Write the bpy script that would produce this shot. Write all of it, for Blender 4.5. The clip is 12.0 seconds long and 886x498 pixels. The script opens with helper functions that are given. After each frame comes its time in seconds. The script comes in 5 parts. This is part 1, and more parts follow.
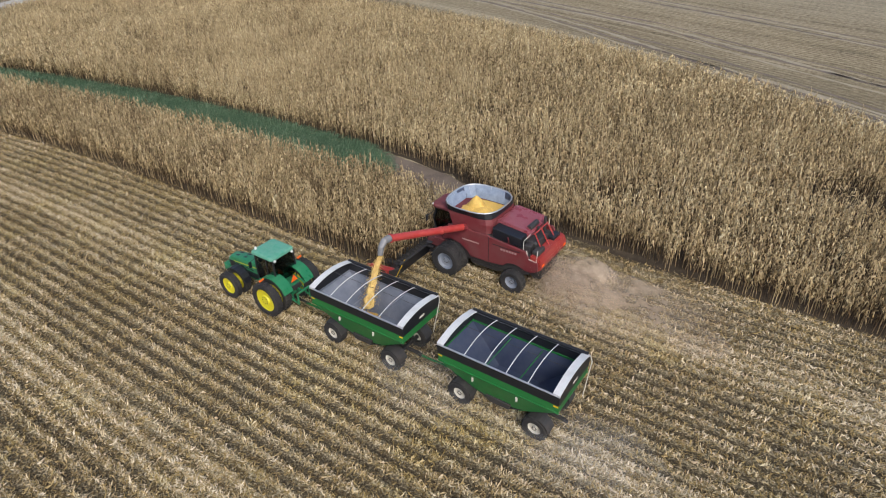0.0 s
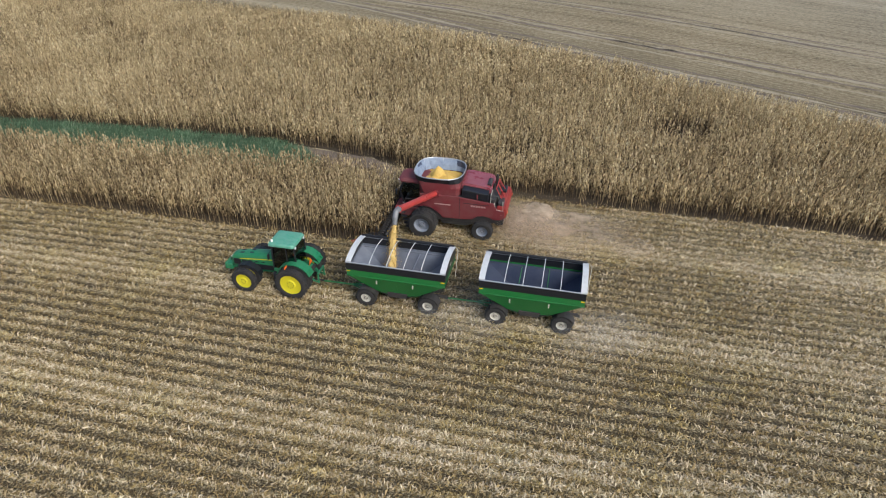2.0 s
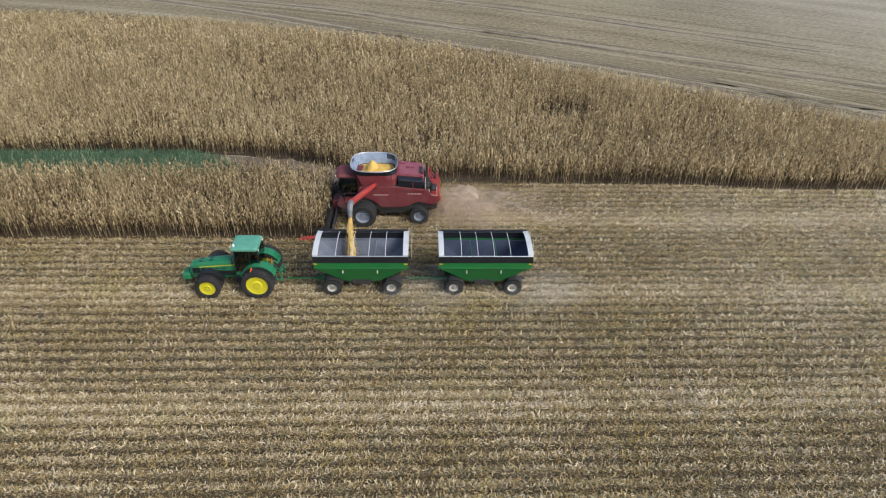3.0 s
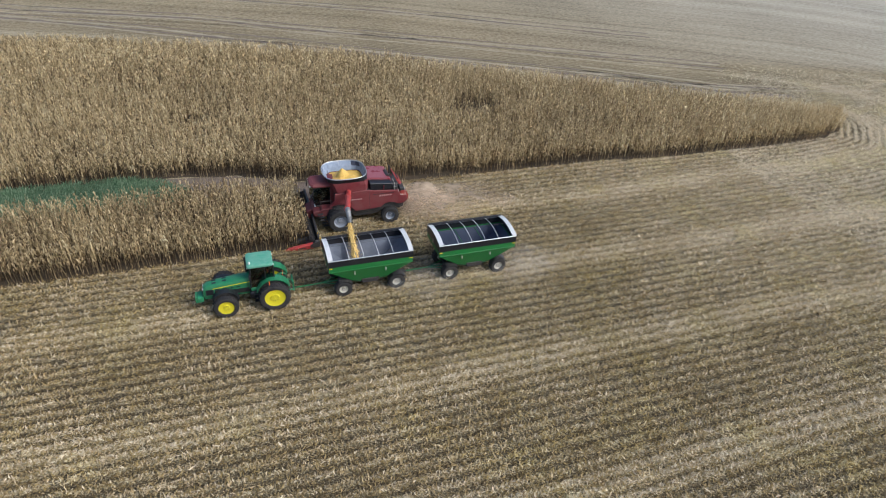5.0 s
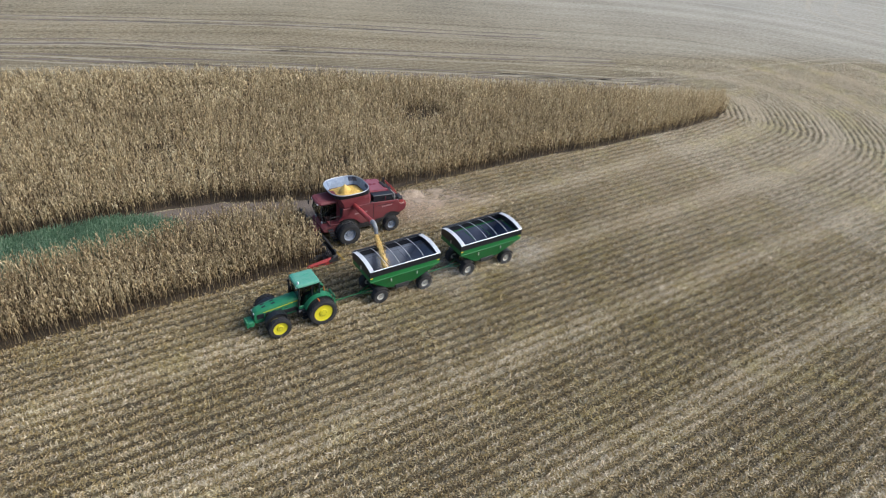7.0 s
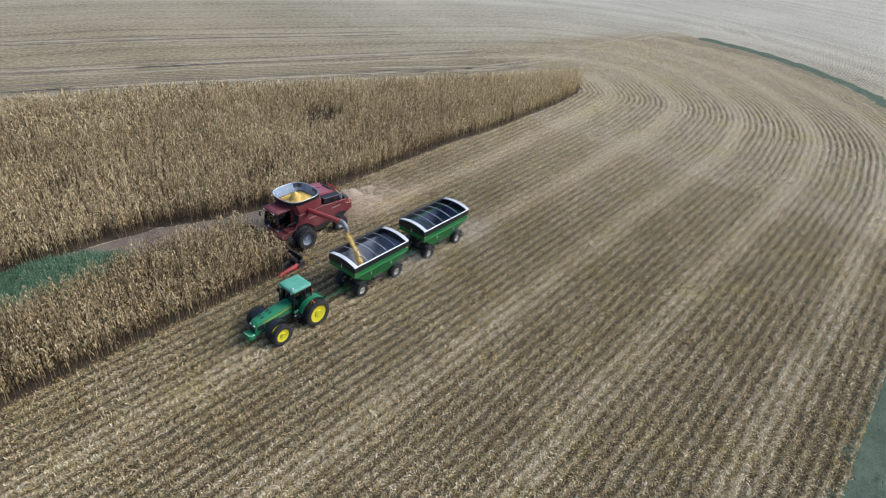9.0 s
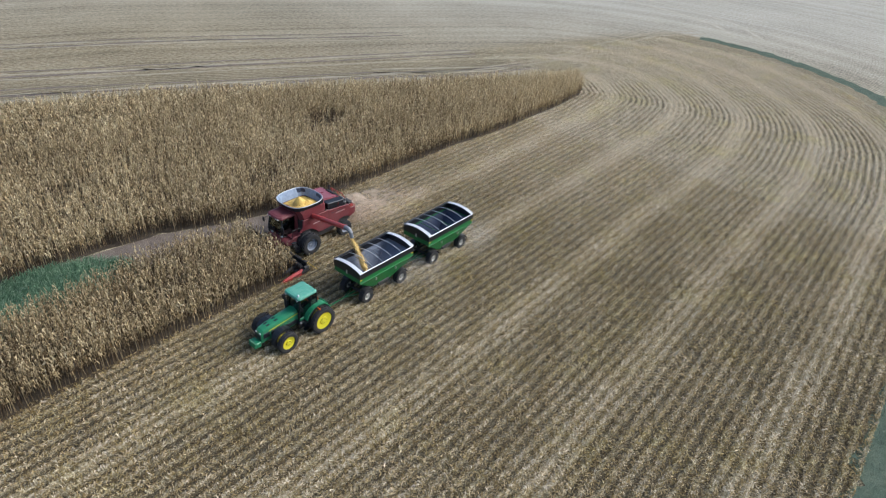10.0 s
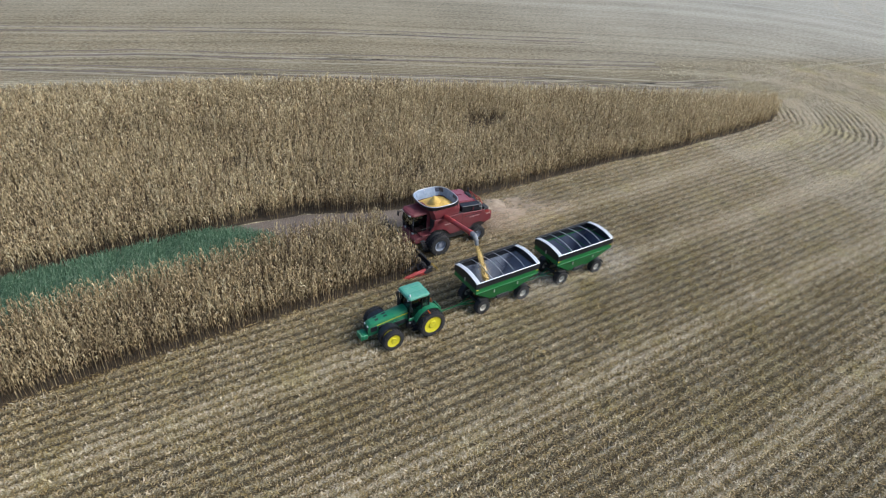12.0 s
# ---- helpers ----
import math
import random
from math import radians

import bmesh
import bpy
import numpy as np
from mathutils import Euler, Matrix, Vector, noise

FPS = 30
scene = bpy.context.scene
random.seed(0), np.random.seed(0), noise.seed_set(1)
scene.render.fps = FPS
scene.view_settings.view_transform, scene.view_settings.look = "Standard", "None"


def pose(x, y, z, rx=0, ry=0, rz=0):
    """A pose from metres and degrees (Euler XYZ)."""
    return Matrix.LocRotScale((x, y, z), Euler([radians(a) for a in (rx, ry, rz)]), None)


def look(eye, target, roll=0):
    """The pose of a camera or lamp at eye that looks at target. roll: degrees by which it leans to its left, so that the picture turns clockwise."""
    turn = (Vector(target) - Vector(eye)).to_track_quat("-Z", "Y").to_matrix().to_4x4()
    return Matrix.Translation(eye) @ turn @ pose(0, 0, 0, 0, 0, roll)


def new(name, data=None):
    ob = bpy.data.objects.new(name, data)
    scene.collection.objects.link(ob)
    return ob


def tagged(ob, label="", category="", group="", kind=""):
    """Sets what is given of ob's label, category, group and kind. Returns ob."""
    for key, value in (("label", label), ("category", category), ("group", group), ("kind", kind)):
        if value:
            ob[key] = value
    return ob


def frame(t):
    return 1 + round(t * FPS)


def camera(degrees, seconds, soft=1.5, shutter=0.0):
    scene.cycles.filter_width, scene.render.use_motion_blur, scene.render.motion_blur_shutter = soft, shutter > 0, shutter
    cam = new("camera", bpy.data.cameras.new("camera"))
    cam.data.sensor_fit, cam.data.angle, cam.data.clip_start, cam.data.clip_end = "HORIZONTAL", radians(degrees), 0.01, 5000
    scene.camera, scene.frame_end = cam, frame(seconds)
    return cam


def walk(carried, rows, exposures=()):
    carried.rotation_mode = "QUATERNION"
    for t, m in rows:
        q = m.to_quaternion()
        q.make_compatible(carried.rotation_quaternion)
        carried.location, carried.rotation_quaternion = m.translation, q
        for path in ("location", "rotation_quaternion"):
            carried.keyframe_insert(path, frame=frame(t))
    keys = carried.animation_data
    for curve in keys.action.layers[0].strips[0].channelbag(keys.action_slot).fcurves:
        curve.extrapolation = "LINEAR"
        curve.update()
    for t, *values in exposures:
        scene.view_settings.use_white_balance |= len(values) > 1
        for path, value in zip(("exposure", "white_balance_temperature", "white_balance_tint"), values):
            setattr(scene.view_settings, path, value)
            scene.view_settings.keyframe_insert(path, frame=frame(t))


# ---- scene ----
# Metres; the machines travel towards -x, the standing corn lies towards +y, z is up.
cam = camera(70.6, 12.0, soft=1.1)
ROWS = [
    (0.0, 18.687, -16.466, 20.456, 58.115, 1.367, 34.706),
    (0.5, 16.963, -19.325, 21.044, 57.504, 0.996, 28.402),
    (1.0, 15.056, -22.070, 21.621, 57.093, 0.624, 22.502),
    (1.5, 12.876, -24.676, 22.202, 56.806, 0.152, 16.749),
    (2.0, 10.452, -26.949, 22.907, 56.563, -0.259, 12.503),
    (2.5, 7.991, -29.071, 23.528, 56.411, -0.637, 6.967),
    (3.0, 5.442, -30.917, 24.277, 56.182, -1.220, -1.685),
    (5.0, -5.390, -33.204, 26.595, 56.020, -2.906, -18.300),
    (5.5, -8.239, -33.045, 26.945, 56.346, -3.117, -20.685),
    (6.0, -11.040, -32.764, 27.406, 56.573, -3.348, -24.944),
    (6.5, -13.915, -32.230, 27.735, 56.778, -3.555, -27.581),
    (7.0, -16.620, -31.614, 28.125, 56.926, -3.678, -31.985),
    (9.0, -26.291, -28.062, 28.817, 57.708, -3.919, -49.265),
    (9.5, -26.921, -27.564, 29.030, 57.820, -3.851, -51.078),
    (10.0, -26.302, -27.402, 29.159, 57.565, -3.775, -49.483),
    (10.5, -25.231, -27.421, 29.022, 57.386, -3.563, -44.139),
    (11.0, -24.268, -27.560, 28.905, 57.206, -3.379, -38.940),
    (11.5, -23.441, -27.750, 28.804, 57.041, -3.139, -34.534),
    (12.0, -22.714, -27.859, 28.758, 56.895, -2.971, -32.127),
]
walk(cam, [(t, pose(x, y, z, rx, ry, rz)) for t, x, y, z, rx, ry, rz in ROWS],
     exposures=[(0.0, 0.37, 6150, 9), (2.5, 0.39, 6060, 6), (4.0, 0.42, 5980, 7), (9.0, 0.58, 5690, 6), (12.0, 0.51, 5660, 5)])

# ---- light: hazy, overcast autumn daylight ----
world = bpy.data.worlds.new("sky")
scene.world = world
world.use_nodes = True
wn = world.node_tree.nodes
sky = wn.new("ShaderNodeTexSky")
sky.sky_type = "NISHITA"
sky.sun_disc = False
SUN_HEIGHT, SUN_TURN = 42.0, 130.0
sky.sun_elevation, sky.sun_rotation = radians(SUN_HEIGHT), radians(SUN_TURN)
sky.air_density, sky.dust_density, sky.ozone_density = 1.0, 4.0, 1.5
world.node_tree.links.new(sky.outputs[0], wn["Background"].inputs[0])
wn["Background"].inputs[1].default_value = 0.12
sun = new("sun", bpy.data.lights.new("sun", "SUN"))
sun.data.energy, sun.data.angle, sun.data.color = 1.5, radians(22), (1.0, 0.96, 0.90)
s_az = radians(SUN_TURN)
sun_dir = Vector((math.sin(s_az), math.cos(s_az), math.tan(radians(SUN_HEIGHT))))
sun.matrix_world = look(sun_dir * 100, (0, 0, 0))


# ---- materials ----
def material(name):
    m = bpy.data.materials.new(name)
    m.use_nodes = True
    return m, m.node_tree.nodes, m.node_tree.links, m.node_tree.nodes["Principled BSDF"]


def node(nodes, kind, **values):
    n = nodes.new(kind)
    for k, v in values.items():
        n.inputs[k].default_value = v
    return n


def ramp(nodes, stops):
    r = nodes.new("ShaderNodeValToRGB")
    e = r.color_ramp.elements
    while len(e) < len(stops):
        e.new(0.5)
    for el, (p, c) in zip(e, stops):
        el.position, el.color = p, (*c, 1)
    return r


def mixed(nodes, links, fac, a, b, kind="MIX"):
    """A colour mix of two sockets or colours."""
    n = nodes.new("ShaderNodeMix")
    n.data_type, n.blend_type = "RGBA", kind
    for socket, v in ((n.inputs[0], fac), (n.inputs[6], a), (n.inputs[7], b)):
        if isinstance(v, bpy.types.NodeSocket):
            links.new(v, socket)
        elif isinstance(v, (tuple, list)):
            socket.default_value = (*v, 1)
        else:
            socket.default_value = v
    return n.outputs[2]


def math_node(nodes, links, op, a, b=0.0, c=0.0):
    n = nodes.new("ShaderNodeMath")
    n.operation = op
    for socket, v in zip(n.inputs, (a, b, c)):
        if isinstance(v, bpy.types.NodeSocket):
            links.new(v, socket)
        else:
            socket.default_value = v
    return n.outputs[0]


def painted(name, colour, rough=0.4, metal=0.0, dust=0.25, dust_colour=(0.30, 0.24, 0.16), coat=0.0, scale=1.5):
    """Paint, rubber or metal with field dust in patches and fine mottling."""
    m, n, l, p = material(name)
    co = n.new("ShaderNodeTexCoord")
    big = node(n, "ShaderNodeTexNoise", Scale=scale, Detail=6.0, Roughness=0.65)
    fine = node(n, "ShaderNodeTexNoise", Scale=28.0, Detail=4.0)
    l.new(co.outputs["Object"], big.inputs["Vector"])
    l.new(co.outputs["Object"], fine.inputs["Vector"])
    r = ramp(n, [(0.35, (0, 0, 0)), (0.75, (1, 1, 1))])
    l.new(big.outputs[0], r.inputs[0])
    amount = math_node(n, l, "MULTIPLY", r.outputs[0], dust)
    amount = math_node(n, l, "MULTIPLY_ADD", fine.outputs[0], dust * 0.35, amount)
    l.new(mixed(n, l, amount, colour, dust_colour), p.inputs["Base Color"])
    rr = math_node(n, l, "MULTIPLY_ADD", amount, 0.6, rough)
    l.new(rr, p.inputs["Roughness"])
    p.inputs["Metallic"].default_value = metal
    p.inputs["Coat Weight"].default_value = coat
    b = node(n, "ShaderNodeBump", Strength=0.15, Distance=0.01)
    l.new(fine.outputs[0], b.inputs["Height"])
    l.new(b.outputs[0], p.inputs["Normal"])
    return m


def dry_plant(name, stops, rough=0.75, translucent=0.25, patch=0.35, plant=0.0, tint=None):
    """Dry leaves and stalks: each piece takes its own tone, and tones drift over the field."""
    m, n, l, p = material(name)
    geo = n.new("ShaderNodeNewGeometry")
    r = ramp(n, stops)
    co = n.new("ShaderNodeTexCoord")
    drift = node(n, "ShaderNodeTexNoise", Scale=0.12, Detail=4.0, Roughness=0.6)
    l.new(co.outputs["Object"], drift.inputs["Vector"])
    spread = math_node(n, l, "MULTIPLY_ADD", drift.outputs[0], patch * 2, -patch)
    own = n.new("ShaderNodeAttribute")
    own.attribute_name = "tone"
    f = math_node(n, l, "ADD", math_node(n, l, "MULTIPLY_ADD", geo.outputs["Random Per Island"], 1 - plant, own.outputs["Fac"]), spread)
    l.new(f, r.inputs[0])
    fibre = node(n, "ShaderNodeTexNoise", Scale=30.0, Detail=3.0)
    l.new(co.outputs["Object"], fibre.inputs["Vector"])
    fr = ramp(n, [(0.3, (0.72, 0.72, 0.72)), (0.7, (1.1, 1.1, 1.1))])
    l.new(fibre.outputs[0], fr.inputs[0])
    col = mixed(n, l, 1.0, r.outputs[0], fr.outputs[0], "MULTIPLY")
    if tint:
        weeds = node(n, "ShaderNodeTexNoise", Scale=0.17, Detail=5.0, Roughness=0.65)
        l.new(co.outputs["Object"], weeds.inputs["Vector"])
        wr = ramp(n, [(0.50, (0, 0, 0)), (0.66, (0.5, 0.5, 0.5))])
        l.new(weeds.outputs[0], wr.inputs[0])
        col = mixed(n, l, wr.outputs[0], col, mixed(n, l, 1.0, col, tint, "MULTIPLY"))
    l.new(col, p.inputs["Base Color"])
    p.inputs["Roughness"].default_value = rough
    p.inputs["Specular IOR Level"].default_value = 0.25
    tr = n.new("ShaderNodeBsdfTranslucent")
    l.new(col, tr.inputs[0])
    ms = n.new("ShaderNodeMixShader")
    ms.inputs[0].default_value = translucent
    l.new(p.outputs[0], ms.inputs[1])
    l.new(tr.outputs[0], ms.inputs[2])
    l.new(ms.outputs[0], n["Material Output"].inputs[0])
    return m


def field_ground(name, soils, chaffs, far_stops, depth):
    """Stubble ground: dark soil and chaff in planted rows, from the row distance stored on the sheet;
    paler far stubble with long streaks where the sheet says so, its grey tones painted for haze."""
    m, n, l, p = material(name)
    at = n.new("ShaderNodeAttribute")
    at.attribute_name = "row_distance"
    farness = n.new("ShaderNodeAttribute")
    farness.attribute_name = "far_haze"
    co = n.new("ShaderNodeTexCoord")
    big = node(n, "ShaderNodeTexNoise", Scale=0.045, Detail=5.0, Roughness=0.6)
    mid = node(n, "ShaderNodeTexNoise", Scale=0.9, Detail=6.0, Roughness=0.7)
    fine = node(n, "ShaderNodeTexNoise", Scale=7.0, Detail=6.0, Roughness=0.8)
    for t in (big, mid, fine):
        l.new(co.outputs["Object"], t.inputs["Vector"])
    wob = math_node(n, l, "MULTIPLY_ADD", mid.outputs[0], 0.20, math_node(n, l, "SUBTRACT", at.outputs["Fac"], 0.10))
    row = math_node(n, l, "COSINE", math_node(n, l, "MULTIPLY", wob, 2 * math.pi / 0.762))
    row = math_node(n, l, "MULTIPLY_ADD", row, 0.5, 0.5)
    slow = math_node(n, l, "MULTIPLY_ADD", mid.outputs[0], 1.2, at.outputs["Fac"])
    slow = math_node(n, l, "MULTIPLY_ADD", big.outputs[0], 2.4, slow)
    lane = math_node(n, l, "COSINE", math_node(n, l, "MULTIPLY_ADD", slow, 2 * math.pi / 9.144, -2 * math.pi * 7.0 / 9.144))
    lane = math_node(n, l, "POWER", math_node(n, l, "MULTIPLY_ADD", lane, 0.5, 0.5), 6.0)
    soil = ramp(n, soils)
    l.new(fine.outputs[0], soil.inputs[0])
    chaff = ramp(n, chaffs)
    l.new(fine.outputs[0], chaff.inputs[0])
    # small scraps of chaff cover the soil here and there, more along the rows and lanes
    even = n.new("ShaderNodeClamp")
    l.new(math_node(n, l, "MULTIPLY_ADD", at.outputs["Fac"], 0.12, -2.3), even.inputs[0])
    cover = math_node(n, l, "MULTIPLY", row, math_node(n, l, "MULTIPLY_ADD", even.outputs[0], -0.40, 0.90))
    cover = math_node(n, l, "ADD", cover, math_node(n, l, "MULTIPLY_ADD", even.outputs[0], 0.20, -0.22))
    cover = math_node(n, l, "MULTIPLY_ADD", lane, 0.55, cover)
    cover = math_node(n, l, "MULTIPLY_ADD", big.outputs[0], 0.3, math_node(n, l, "SUBTRACT", cover, 0.15))
    scraps = node(n, "ShaderNodeTexNoise", Scale=11.0, Detail=3.0, Roughness=0.6)
    l.new(co.outputs["Object"], scraps.inputs["Vector"])
    cover = math_node(n, l, "MULTIPLY_ADD", math_node(n, l, "SUBTRACT", scraps.outputs[0], 0.5), 5.0, cover)
    cl = n.new("ShaderNodeClamp")
    l.new(cover, cl.inputs[0])
    near = mixed(n, l, cl.outputs[0], soil.outputs[0], chaff.outputs[0])
    # far stubble: irregular streaks along the rows
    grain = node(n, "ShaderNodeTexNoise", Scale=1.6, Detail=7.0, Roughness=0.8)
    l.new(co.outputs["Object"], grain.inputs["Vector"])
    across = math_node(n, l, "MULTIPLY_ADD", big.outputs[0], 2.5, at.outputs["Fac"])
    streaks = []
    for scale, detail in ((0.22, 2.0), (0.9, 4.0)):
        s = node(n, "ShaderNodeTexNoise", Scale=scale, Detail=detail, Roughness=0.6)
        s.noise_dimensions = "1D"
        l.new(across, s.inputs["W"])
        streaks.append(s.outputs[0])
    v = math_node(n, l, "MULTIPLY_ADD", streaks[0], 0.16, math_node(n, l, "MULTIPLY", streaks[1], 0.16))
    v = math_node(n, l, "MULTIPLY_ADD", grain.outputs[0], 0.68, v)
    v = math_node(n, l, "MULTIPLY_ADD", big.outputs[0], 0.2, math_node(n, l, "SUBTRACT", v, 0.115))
    fresh = math_node(n, l, "MAXIMUM", math_node(n, l, "SUBTRACT", 1.0, farness.outputs["Fac"]), 0.0)
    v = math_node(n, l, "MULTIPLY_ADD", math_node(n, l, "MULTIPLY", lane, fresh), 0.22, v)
    beyond = math_node(n, l, "MAXIMUM", math_node(n, l, "SUBTRACT", farness.outputs["Fac"], 1.0), 0.0)
    far = ramp(n, far_stops)
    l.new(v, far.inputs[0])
    # grey, lifted tones stand in for haze over the far ground
    haze_grey = ramp(n, [(0.36, (0.26, 0.235, 0.185)), (0.48, (0.42, 0.38, 0.30)), (0.68, (0.58, 0.54, 0.46))])
    l.new(v, haze_grey.inputs[0])
    afar = mixed(n, l, beyond, far.outputs[0], haze_grey.outputs[0])
    l.new(mixed(n, l, math_node(n, l, "MINIMUM", farness.outputs["Fac"], 1.0), near, afar), p.inputs["Base Color"])
    p.inputs["Roughness"].default_value = 0.95
    p.inputs["Specular IOR Level"].default_value = 0.15
    b = node(n, "ShaderNodeBump", Strength=0.9, Distance=depth)
    l.new(math_node(n, l, "MULTIPLY_ADD", fine.outputs[0], 0.8, row), b.inputs["Height"])
    l.new(b.outputs[0], p.inputs["Normal"])
    return m


def streaked_ground(name, stops):
    """Ground with irregular long streaks along the rows; it colours the painted shade under the corn."""
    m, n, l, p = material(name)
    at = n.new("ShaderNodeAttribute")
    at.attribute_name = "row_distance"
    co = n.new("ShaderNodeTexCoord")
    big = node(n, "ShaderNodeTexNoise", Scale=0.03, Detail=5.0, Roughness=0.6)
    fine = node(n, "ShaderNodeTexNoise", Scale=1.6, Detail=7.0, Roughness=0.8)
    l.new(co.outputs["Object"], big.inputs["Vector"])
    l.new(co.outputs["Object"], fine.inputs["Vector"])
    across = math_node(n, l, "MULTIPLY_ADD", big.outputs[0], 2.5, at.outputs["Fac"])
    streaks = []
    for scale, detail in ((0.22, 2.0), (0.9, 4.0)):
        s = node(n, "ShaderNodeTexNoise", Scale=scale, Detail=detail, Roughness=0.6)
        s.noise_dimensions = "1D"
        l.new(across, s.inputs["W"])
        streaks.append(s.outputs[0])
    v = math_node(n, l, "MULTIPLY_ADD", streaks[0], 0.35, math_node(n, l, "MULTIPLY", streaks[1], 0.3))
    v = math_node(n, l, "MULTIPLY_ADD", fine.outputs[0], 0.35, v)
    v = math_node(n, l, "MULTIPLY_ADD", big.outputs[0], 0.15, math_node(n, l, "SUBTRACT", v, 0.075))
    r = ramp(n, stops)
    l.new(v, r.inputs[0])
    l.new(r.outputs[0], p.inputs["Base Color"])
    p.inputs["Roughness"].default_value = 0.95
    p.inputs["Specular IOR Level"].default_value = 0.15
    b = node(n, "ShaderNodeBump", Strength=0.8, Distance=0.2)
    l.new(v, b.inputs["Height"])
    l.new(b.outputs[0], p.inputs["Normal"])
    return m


def grassy(name, stops):
    m, n, l, p = material(name)
    co = n.new("ShaderNodeTexCoord")
    a = node(n, "ShaderNodeTexNoise", Scale=0.5, Detail=6.0, Roughness=0.65)
    f = node(n, "ShaderNodeTexNoise", Scale=14.0, Detail=4.0, Roughness=0.7)
    l.new(co.outputs["Object"], a.inputs["Vector"])
    l.new(co.outputs["Object"], f.inputs["Vector"])
    r = ramp(n, stops)
    l.new(math_node(n, l, "MULTIPLY_ADD", f.outputs[0], 0.5, math_node(n, l, "MULTIPLY", a.outputs[0], 0.5)), r.inputs[0])
    l.new(r.outputs[0], p.inputs["Base Color"])
    p.inputs["Roughness"].default_value = 0.9
    p.inputs["Specular IOR Level"].default_value = 0.2
    b = node(n, "ShaderNodeBump", Strength=0.8, Distance=0.08)
    l.new(f.outputs[0], b.inputs["Height"])
    l.new(b.outputs[0], p.inputs["Normal"])
    return m


# dark soil tones, lowered further for the deep shade beneath residue
M_GROUND = field_ground("stubble_ground", [(0.40, (0.035, 0.027, 0.017)), (0.5, (0.075, 0.058, 0.034)), (0.60, (0.17, 0.135, 0.08))],
                        [(0.40, (0.18, 0.14, 0.08)), (0.5, (0.38, 0.315, 0.195)), (0.60, (0.62, 0.54, 0.37))],
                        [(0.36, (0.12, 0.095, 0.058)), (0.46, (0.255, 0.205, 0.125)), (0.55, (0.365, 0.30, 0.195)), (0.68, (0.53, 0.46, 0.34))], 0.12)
# near-black brown: the shade under the corn is in these tones
M_FLOOR_SHADE = streaked_ground("corn_floor", [(0.3, (0.025, 0.019, 0.014)), (0.5, (0.055, 0.042, 0.03)), (0.7, (0.13, 0.10, 0.065))])
M_SOIL = grassy("bare_soil", [(0.3, (0.11, 0.085, 0.07)), (0.5, (0.19, 0.15, 0.12)), (0.7, (0.28, 0.225, 0.175))])
M_TURF = grassy("turf", [(0.3, (0.056, 0.098, 0.054)), (0.5, (0.091, 0.158, 0.086)), (0.7, (0.140, 0.210, 0.122))])
M_TURF_DULL = grassy("dull_turf", [(0.3, (0.055, 0.08, 0.055)), (0.5, (0.09, 0.118, 0.08)), (0.7, (0.16, 0.175, 0.12))])
M_STRAW = grassy("bleached_straw", [(0.3, (0.34, 0.295, 0.215)), (0.5, (0.44, 0.39, 0.30)), (0.7, (0.56, 0.51, 0.41))])
M_GRAVEL = grassy("gravel", [(0.3, (0.30, 0.28, 0.25)), (0.5, (0.42, 0.40, 0.36)), (0.7, (0.55, 0.52, 0.47))])
M_PALE = grassy("pale_straw", [(0.3, (0.27, 0.225, 0.155)), (0.5, (0.36, 0.305, 0.215)), (0.7, (0.47, 0.41, 0.31))])
M_CORN = dry_plant("dry_corn", [(0.0, (0.116, 0.076, 0.040)), (0.25, (0.377, 0.280, 0.151)), (0.5, (0.628, 0.485, 0.265)),
                                (0.75, (0.796, 0.643, 0.385)), (1.0, (0.900, 0.801, 0.530))], patch=0.3, plant=0.6)
M_LITTER = dry_plant("corn_litter", [(0.0, (0.116, 0.079, 0.036)), (0.25, (0.289, 0.202, 0.087)), (0.42, (0.410, 0.303, 0.124)), (0.6, (0.499, 0.374, 0.188)),
                                     (0.8, (0.640, 0.515, 0.327)), (1.0, (0.819, 0.707, 0.515))], translucent=0.1, patch=0.2, tint=(0.94, 0.95, 0.58))
M_STUB = dry_plant("stubs", [(0.0, (0.42, 0.33, 0.17)), (0.5, (0.60, 0.49, 0.28)), (1.0, (0.72, 0.62, 0.40))], translucent=0.05)
M_BLADE = dry_plant("grass_blades", [(0.0, (0.068, 0.132, 0.070)), (0.4, (0.136, 0.233, 0.127)), (0.8, (0.216, 0.330, 0.197)), (1.0, (0.368, 0.458, 0.303))],
                    translucent=0.3, patch=0.2)
M_BLADE_DULL = dry_plant("margin_blades", [(0.0, (0.075, 0.098, 0.068)), (0.5, (0.11, 0.145, 0.098)), (1.0, (0.21, 0.235, 0.155))], translucent=0.25, patch=0.3)
M_GRAIN = dry_plant("corn_grain", [(0.0, (0.66, 0.38, 0.07)), (0.5, (0.82, 0.54, 0.14)), (1.0, (0.90, 0.68, 0.28))], rough=0.5, translucent=0.05)
M_CHAFF = dry_plant("chaff_dust", [(0.0, (0.80, 0.62, 0.45)), (0.5, (0.84, 0.68, 0.51)), (1.0, (0.92, 0.79, 0.64))], translucent=0.5)


